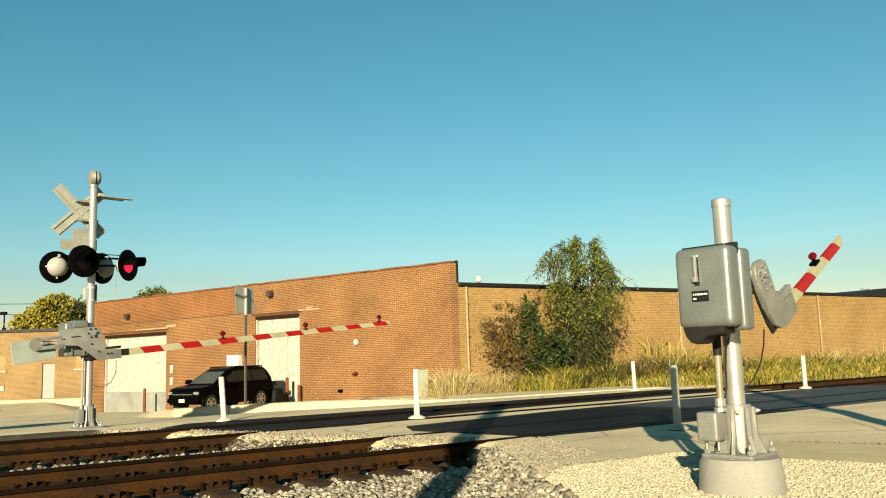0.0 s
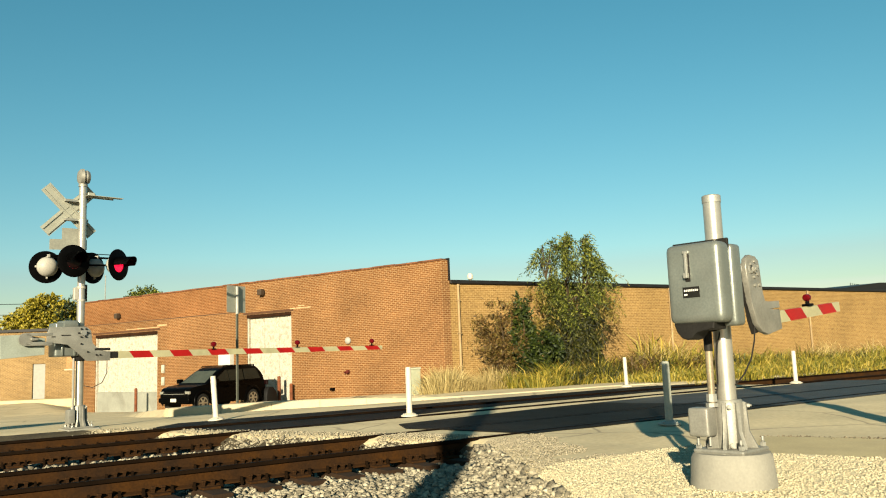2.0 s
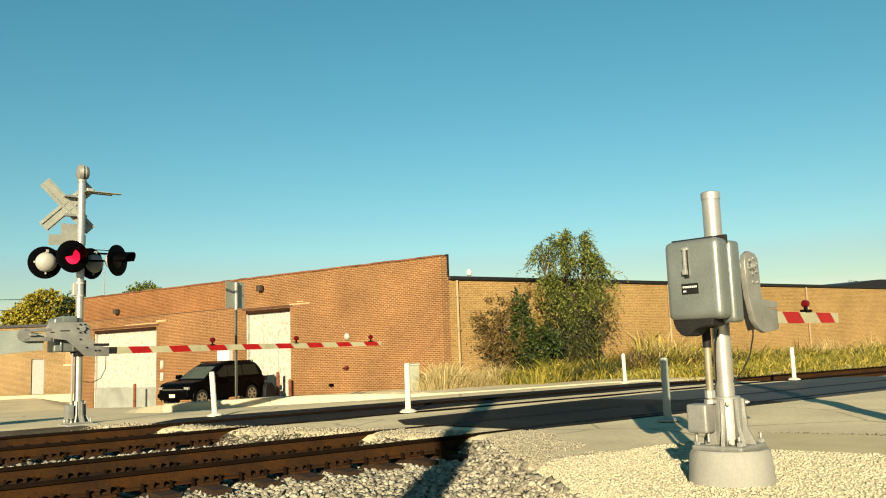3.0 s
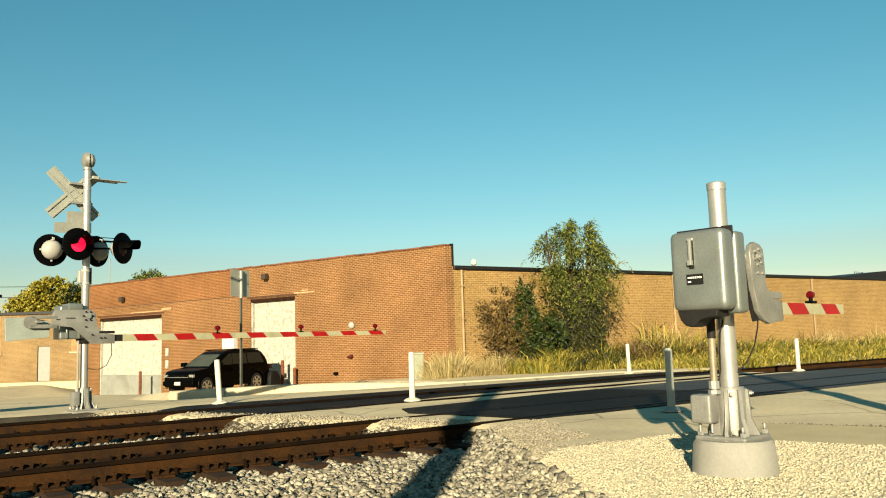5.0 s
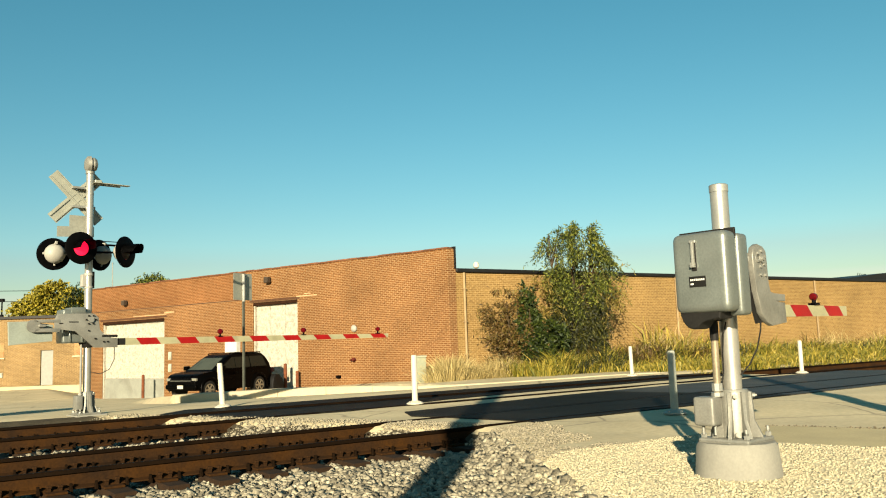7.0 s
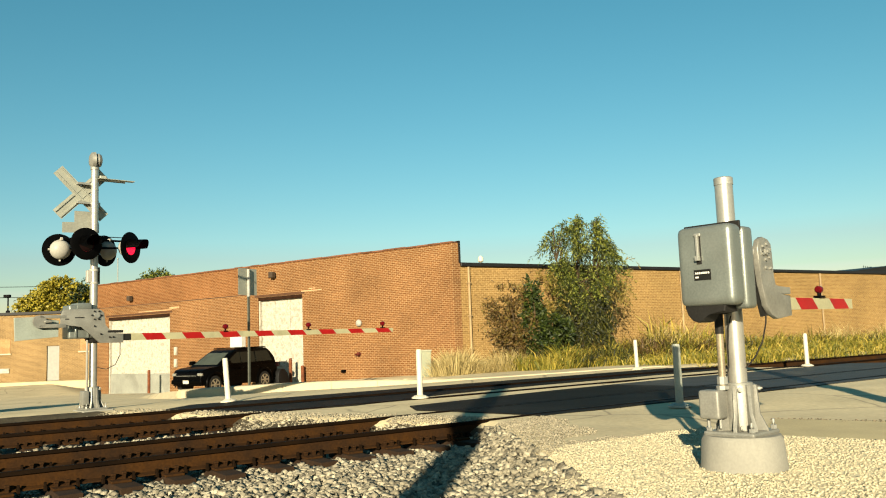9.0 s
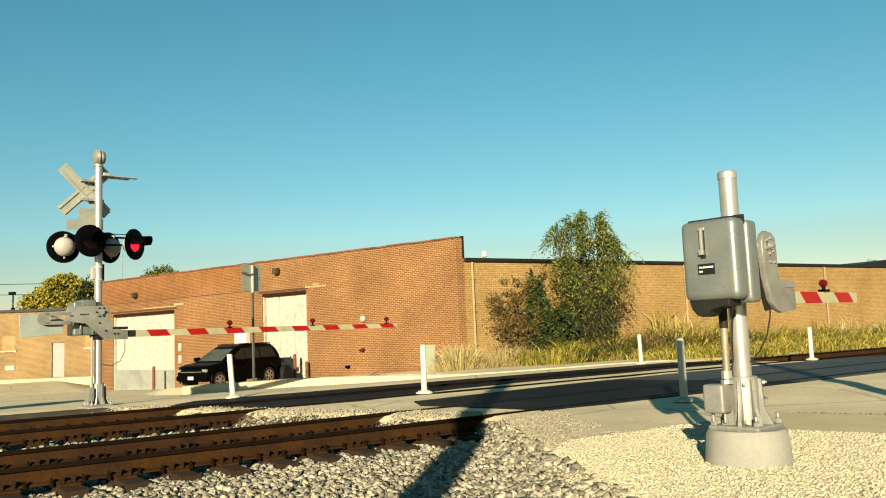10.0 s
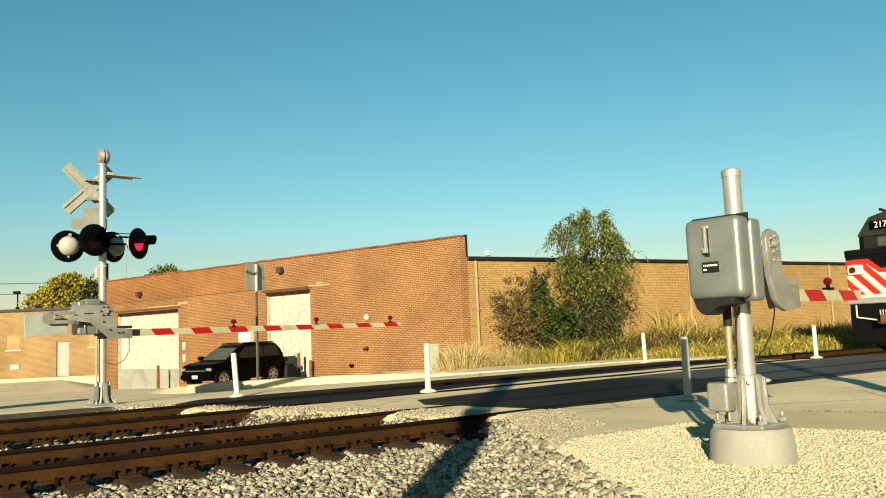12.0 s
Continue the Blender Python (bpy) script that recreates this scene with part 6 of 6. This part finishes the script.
    for s in (1, -1):
        bm = bmesh.new(); box(bm, -0.99, -0.975, s * 0.12 if s > 0 else -1.38, 1.38 if s > 0 else -0.12, 3.28, 3.72, 0.006, 1); ws = part("windscreen", bm, M_GLASS, cab)
        # paler pane on the windscreen paints the daylight seen through the cab
        bm = bmesh.new(); box(bm, -0.976, -0.968, s * 0.55 if s > 0 else -0.88, 0.88 if s > 0 else -0.55, 3.36, 3.66, 0.0, 1); part("daylight_pane", bm, M_WINDSCREEN, cab)
        bm = bmesh.new(); box(bm, -2.9, -1.4, s * W - 0.01, s * W + 0.012, 3.1, 3.65, 0.006, 1); part("side_window", bm, M_GLASS, cab)
        # number boards with figures
        bm = bmesh.new(); box(bm, -0.97, -0.93, s * 0.32 if s > 0 else -1.12, 1.12 if s > 0 else -0.32, 3.93, 4.22, 0.02, 1)
        nb = part("number_board", bm, M_BLACK, cab, "black number board with white figures 217")
        cu = bpy.data.curves.new("figures", "FONT"); cu.body = "217"; cu.size = 0.30; cu.extrude = 0.004; cu.align_x = "CENTER"; cu.align_y = "CENTER"
        cu.materials.append(M_TEXT_WHITE)
        tx = new("figures", cu); tx.parent = nb
        tx.matrix_basis = Matrix.Translation((-0.922, s * 0.72, 4.075)) @ Matrix(((0, 0, 1, 0), (1, 0, 0, 0), (0, 1, 0, 0), (0, 0, 0, 1)))
    bm = bmesh.new(); tube(bm, (-1.25, -0.75, 4.45), (-1.25, -0.75, 4.6), 0.03, seg=8); tube(bm, (-1.4, -0.75, 4.58), (-1.05, -0.75, 4.6), 0.03, 0.05, seg=10); part("horn", bm, M_LOCO_BLACK, cab)
    bm = bmesh.new(); box(bm, -1.6, -1.0, -0.2, 0.5, 4.5, 4.62, 0.04, 1); part("roof_box", bm, M_LOCO_BLACK, cab)
    # carbody
    bm = bmesh.new(); slab(bm, [(-W, 1.5), (-W, 3.9), (-W + 0.3, 4.35), (W - 0.3, 4.35), (W, 3.9), (W, 1.5)], -17.0, -3.6, axis="x", bevel=0.03)
    part("carbody", bm, M_LOCO_GREY, t, smooth=True)
    for s in (1, -1):
        bm = bmesh.new(); box(bm, -17.0, -3.6, s * W - 0.004, s * W + 0.006, 2.0, 2.6); part("side_band", bm, M_LOCO_RED, t)
        for k in range(6):
            bm = bmesh.new(); box(bm, -16.5 + k * 2.1, -15.1 + k * 2.1, s * W - 0.01, s * W + 0.012, 2.9, 3.7, 0.01, 1); part("side_grille", bm, M_LOCO_BLACK, t)
    # underframe, pilot, couplers, handrails
    bm = bmesh.new(); box(bm, -17.0, 0.05, -W, W, 1.42, 1.62, 0.02, 1); part("sill", bm, M_LOCO_GREY, t)
    bm = bmesh.new(); slab(bm, [(-1.45, 0.22), (1.45, 0.22), (1.5, 0.7), (1.5, 1.42), (-1.5, 1.42), (-1.5, 0.7)], -0.25, 0.02, axis="x", bevel=0.03); part("pilot", bm, M_LOCO_BLACK, t)
    bm = bmesh.new(); slab(bm, [(-1.3, 0.14), (1.3, 0.14), (1.3, 0.5), (0.4, 0.62), (-0.4, 0.62), (-1.3, 0.5)], 0.02, 0.3, axis="x", bevel=0.05); part("plough", bm, M_LOCO_BLACK, t)
    bm = bmesh.new(); box(bm, 0.0, 0.55, -0.12, 0.12, 0.80, 1.0, 0.03, 1); box(bm, 0.45, 0.65, -0.2, 0.2, 0.75, 1.05, 0.04, 2); part("coupler", bm, material("rusty_coupler", (0.1312, 0.0551, 0.02382), 0.8, vary=0.4), t)
    for s in (1, -1):
        bm = bmesh.new()
        for a, b in (((0.08, s * 1.25, 1.38), (0.08, s * 1.25, 0.98)), ((0.08, s * 1.25, 0.98), (0.08, s * 0.62, 0.88)), ((0.08, s * 0.62, 0.88), (0.08, s * 0.5, 0.75))):
            tube(bm, a, b, 0.025, seg=8)
        part("grab_iron", bm, M_LOCO_WHITE, t, "white grab iron")
        for k in range(3):
            bm = bmesh.new(); tube(bm, (0.06, s * (0.30 + k * 0.09), 1.2), (0.12, s * (0.26 + k * 0.09), 0.72), 0.022, seg=8); part("air_hose", bm, M_LOCO_GREY, t)
    for bx in (-3.2, -13.2):
        bm = bmesh.new(); box(bm, bx - 1.9, bx + 1.9, -1.15, 1.15, 0.45, 1.1, 0.08, 1); part("bogie_frame", bm, M_LOCO_BLACK, t)
        for dx in (-1.35, 1.35):
            for s in (1, -1):
                bm = bmesh.new(); tube(bm, (bx + dx, s * 0.68, 0.50), (bx + dx, s * 0.82, 0.50), 0.5, seg=28); tube(bm, (bx + dx, s * 0.64, 0.50), (bx + dx, s * 0.68, 0.50), 0.53, seg=28)
                part("wheel", bm, M_RAIL, t)
    bm = bmesh.new(); box(bm, -10.6, -5.8, -1.35, 1.35, 0.35, 1.3, 0.15, 2); part("fuel_tank", bm, M_LOCO_BLACK, t)
    return t


loco = locomotive()


# ---- loose stones ----
M_FINE = material("fine_buff_gravel", (0.275, 0.247, 0.175), 0.9, vary=0.2, scale=8, fine=60, bump=0.3, per_piece=0.25)


def stones(name, label, mat, points, seed, flat=0.75):
    """points: arrays of x, y, z, radius. Each stone is a knocked-about lump of eight corners."""
    rng = np.random.default_rng(seed)
    ico = np.array([(x, y, z) for x in (-1, 1) for y in (-1, 1) for z in (-1, 1)], float) * 0.62
    tri = np.array([0, 1, 3, 0, 3, 2, 4, 6, 7, 4, 7, 5, 0, 4, 5, 0, 5, 1, 2, 3, 7, 2, 7, 6, 0, 2, 6, 0, 6, 4, 1, 5, 7, 1, 7, 3]).reshape(12, 3)
    n = len(points)
    q = rng.normal(size=(n, 4)); q /= np.linalg.norm(q, axis=1, keepdims=True)
    w, x, y, z = q.T
    R = np.stack([1 - 2 * (y * y + z * z), 2 * (x * y - z * w), 2 * (x * z + y * w), 2 * (x * y + z * w), 1 - 2 * (x * x + z * z), 2 * (y * z - x * w),
                  2 * (x * z - y * w), 2 * (y * z + x * w), 1 - 2 * (x * x + y * y)], 1).reshape(n, 3, 3)
    shape = ico[None] * rng.uniform(0.65, 1.4, (n, 8, 1)) * rng.uniform(0.55, 1.3, (n, 1, 3))
    v = np.einsum("nij,nkj->nki", R, shape)
    v[:, :, 2] *= flat
    v = v * points[:, None, 3:4] + points[:, None, :3]
    f = (tri[None] + 8 * np.arange(n)[:, None, None]).reshape(-1, 3)
    me = bpy.data.meshes.new(name)
    me.vertices.add(n * 8); me.vertices.foreach_set("co", v.reshape(-1))
    me.loops.add(len(f) * 3); me.loops.foreach_set("vertex_index", f.reshape(-1).astype(np.int32))
    me.polygons.add(len(f)); me.polygons.foreach_set("loop_start", np.arange(0, len(f) * 3, 3, dtype=np.int32))
    me.update(calc_edges=True); me.validate()
    me.materials.append(mat)
    return tagged(new(name, me), label, "stones", kind="stuff")


def scatter(n, us, vs, keep, r0, r1, seed, sink=0.3):
    rng = np.random.default_rng(seed)
    pts = []
    for _ in range(n):
        u, v = rng.uniform(*us), rng.uniform(*vs)
        if not keep(u, v) or u * UY + v * UX < 4.9:
            continue
        r = rng.uniform(r0, r1)
        p = at_uv(u, v, ground_z(u, v) + r * sink + rng.uniform(-0.01, 0.015))
        pts.append((p.x, p.y, p.z, r))
    return np.array(pts)


def in_ballast(u, v):
    if 8.2 < v < 10.9 and abs((6.7 - u + 0.26) % 0.52 - 0.26) < 0.125 and noise.noise((u * 9, v * 9, 2)) < 0.28:
        return False
    return u < edge_u(v) - 0.25 and min(abs(v - r) for r in (V_D, V_C, V_B, V_A)) > 0.11


stones("ballast", "grey and buff crushed stone ballast around the ties", M_STONE,
       np.concatenate([scatter(26000, (-3.5, 6.8), (3.2, 8.7), in_ballast, 0.022, 0.046, 31), scatter(2600, (-3, 6.8), (8.9, 10.2), in_ballast, 0.025, 0.045, 32),
                       scatter(2600, (-3, 6.0), (10.4, 12.8), in_ballast, 0.025, 0.045, 33), scatter(1400, (-3, 5.5), (12.9, 15.9), in_ballast, 0.025, 0.045, 34)]), 41)
stones("crushed_limestone", "pale crushed limestone gravel", M_GRAVEL,
       scatter(215000, (1.5, 9.2), (0.4, 6.0), lambda u, v: pale_edge(v) - 0.1 < u < pale_end(v) - 0.05, 0.008, 0.0155, 35, 0.25), 42, 0.8)
def near_edge(u, v):
    inner = edge_u(v) - 0.7
    outer = min(pale_edge(v) + 0.1 if v < 5.9 else 99.0, edge_u(v) + 1.3)
    return inner < u < outer and noise.noise((u * 1.5, v * 1.5, 7)) > -0.55 + 1.1 * step(edge_u(v) + 0.2, edge_u(v) + 1.3, u)


def slab_edge(seed, n=900):
    """Crumbs along the broken edge between the slab and the road."""
    rng = np.random.default_rng(seed)
    pts = []
    for _ in range(n):
        f = rng.uniform(0, 1)
        u, v = 8.85 + (10.9 - 8.85) * f + rng.normal() * 0.05, 5.95 - 4.95 * f + rng.normal() * 0.03 + 0.06 * math.sin(f * 23)
        r = rng.uniform(0.006, 0.018)
        q = at_uv(u, v, ground_z(u, v) + r * 0.3)
        pts.append((q.x, q.y, q.z, r))
    return np.array(pts)


M_CRUMB = material("dark_crumbled_concrete", (0.15, 0.125, 0.08), 0.95, vary=0.3, scale=8, per_piece=0.4)
stones("slab_edge_crumbs", "dark crumbled concrete along the slab's broken edge", M_CRUMB, slab_edge(51), 52)
stones("fine_gravel", "fine grey-buff gravel spilling over the crossing edge", M_FINE,
       np.concatenate([scatter(52000, (2.5, 9.0), (4.3, 8.5), near_edge, 0.006, 0.014, 36, 0.3),
                       scatter(7000, (3.0, 7.4), (10.5, 12.75), lambda u, v: edge_u(v) - 0.7 < u < edge_u(v) + 0.25, 0.008, 0.018, 37, 0.3),
                       scatter(4500, (5.0, 7.4), (8.95, 10.2), lambda u, v: edge_u(v) - 0.7 < u < edge_u(v) + 0.25, 0.008, 0.018, 38, 0.3), scatter(5000, (2.5, 6.0), (12.95, 16.0), lambda u, v: edge_u(v) - 0.7 < u < edge_u(v) + 0.25 and abs(v - V_A) > 0.1, 0.008, 0.018, 39, 0.3)]), 43)

# ---- unseen poles and cabinet, added for the shadows they cast ----
t = thing("shadow_pole", Matrix.Identity(4), "unseen leaning brown wooden pole added to cast a shadow over the track", "utility pole")
bm = bmesh.new(); tube(bm, (-1.64, -3.0, -0.3), (-2.72, -3.0, 6.1), 0.24, 0.18, seg=16); part("pole", bm, M_BARK, t, smooth=True)
# out-of-view cabinet, added only to throw its shadow over the ground
t = thing("shadow_cabinet", pose(-10.7, 13.9, 0, 0, 0, 34), "unseen grey steel cabinet added to cast a shadow beside the railway track", "cabinet")
bm = bmesh.new(); box(bm, -0.7, 0.7, -0.6, 0.6, -0.1, 1.7, 0.03, 1); part("body", bm, M_STEEL, t)
bm = bmesh.new(); box(bm, -0.78, 0.78, -0.68, 0.68, 1.7, 1.78, 0.02, 1); part("roof", bm, M_STEEL, t)
bm = bmesh.new(); box(bm, -0.62, -0.02, -0.63, -0.6, 0.1, 1.6, 0.01, 1); part("door", bm, M_STEEL, t)
t = thing("shadow_pole", pose(5.45, 6.9, 0), "unseen brown wooden utility pole added for its shadow across the road", "utility pole")
bm = bmesh.new(); tube(bm, (0, 0, -0.3), (0, 0, 4.6), 0.17, 0.14, seg=16); part("pole", bm, M_BARK, t, smooth=True)


# ---- what moves ----
def lens_rows(lit_from):
    """Rows of the lens's turn: it faces front while lit, and half a turn later shows its dark face."""
    period, on = 1.096, 0.548
    angle, rows = 0.0, []
    events = []
    k = -2
    while lit_from + k * period < 13.0:
        events += [(lit_from + k * period, 0), (lit_from + k * period + on, 180)]
        k += 1
    state = 180
    for te, st in events:
        if te <= 0.05:
            state = st
    angle = float(state)
    rows.append((0.0, pose(0, -0.003, 0, 0, 0, angle)))
    for te, st in events:
        if not 0.05 < te < 11.9:
            continue
        f0 = round(te * 30) - 2
        rows.append((f0 / 30, pose(0, -0.003, 0, 0, 0, angle)))
        for j in (1, 2, 3):
            angle += 60
            rows.append(((f0 + j) / 30, pose(0, -0.003, 0, 0, 0, angle)))
    rows.append((12.0, pose(0, -0.003, 0, 0, 0, angle)))
    return rows


def motions():
    near = [(0, 27.1), (0.3, 22.3), (0.5, 18.7), (0.8, 13.9), (1.0, 11.3), (1.3, 8.8), (1.6, 6.9), (2.0, 4.6), (2.4, 2.3), (2.7, 0.8), (3.0, 0), (3.3, 0), (12.0, 0)]
    walk(near_arm, [(t, pose(0.035, 0, 1.67, 0, -a, 0)) for t, a in near])
    far = [(0, 5.25), (0.1, 4.0), (0.2, 2.7), (0.3, 1.5), (0.4, 0.7), (0.5, 0.25), (0.7, -0.1), (1.0, -0.28), (1.3, -0.05), (1.5, 0.05), (1.8, 0), (2.4, 0), (2.8, 0), (12.0, 0)]
    walk(far_arm, [(t, pose(-0.06, 0, 1.75, 0, -a, 0)) for t, a in far])
    v = (V_B + V_A) / 2
    def train(u):
        q = at_uv(u, v, 0.02)
        return pose(q.x, q.y, q.z, 0, 0, 90 - TRACK + 180)
    walk(loco, [(t, train(26.75 + 22.4 * (12.0 - t))) for t in (0.0, 3.0, 6.0, 9.0, 12.0)])
    walk(lens_b, lens_rows(0.335))
    walk(lens_d, lens_rows(0.335 - 0.548))


motions()
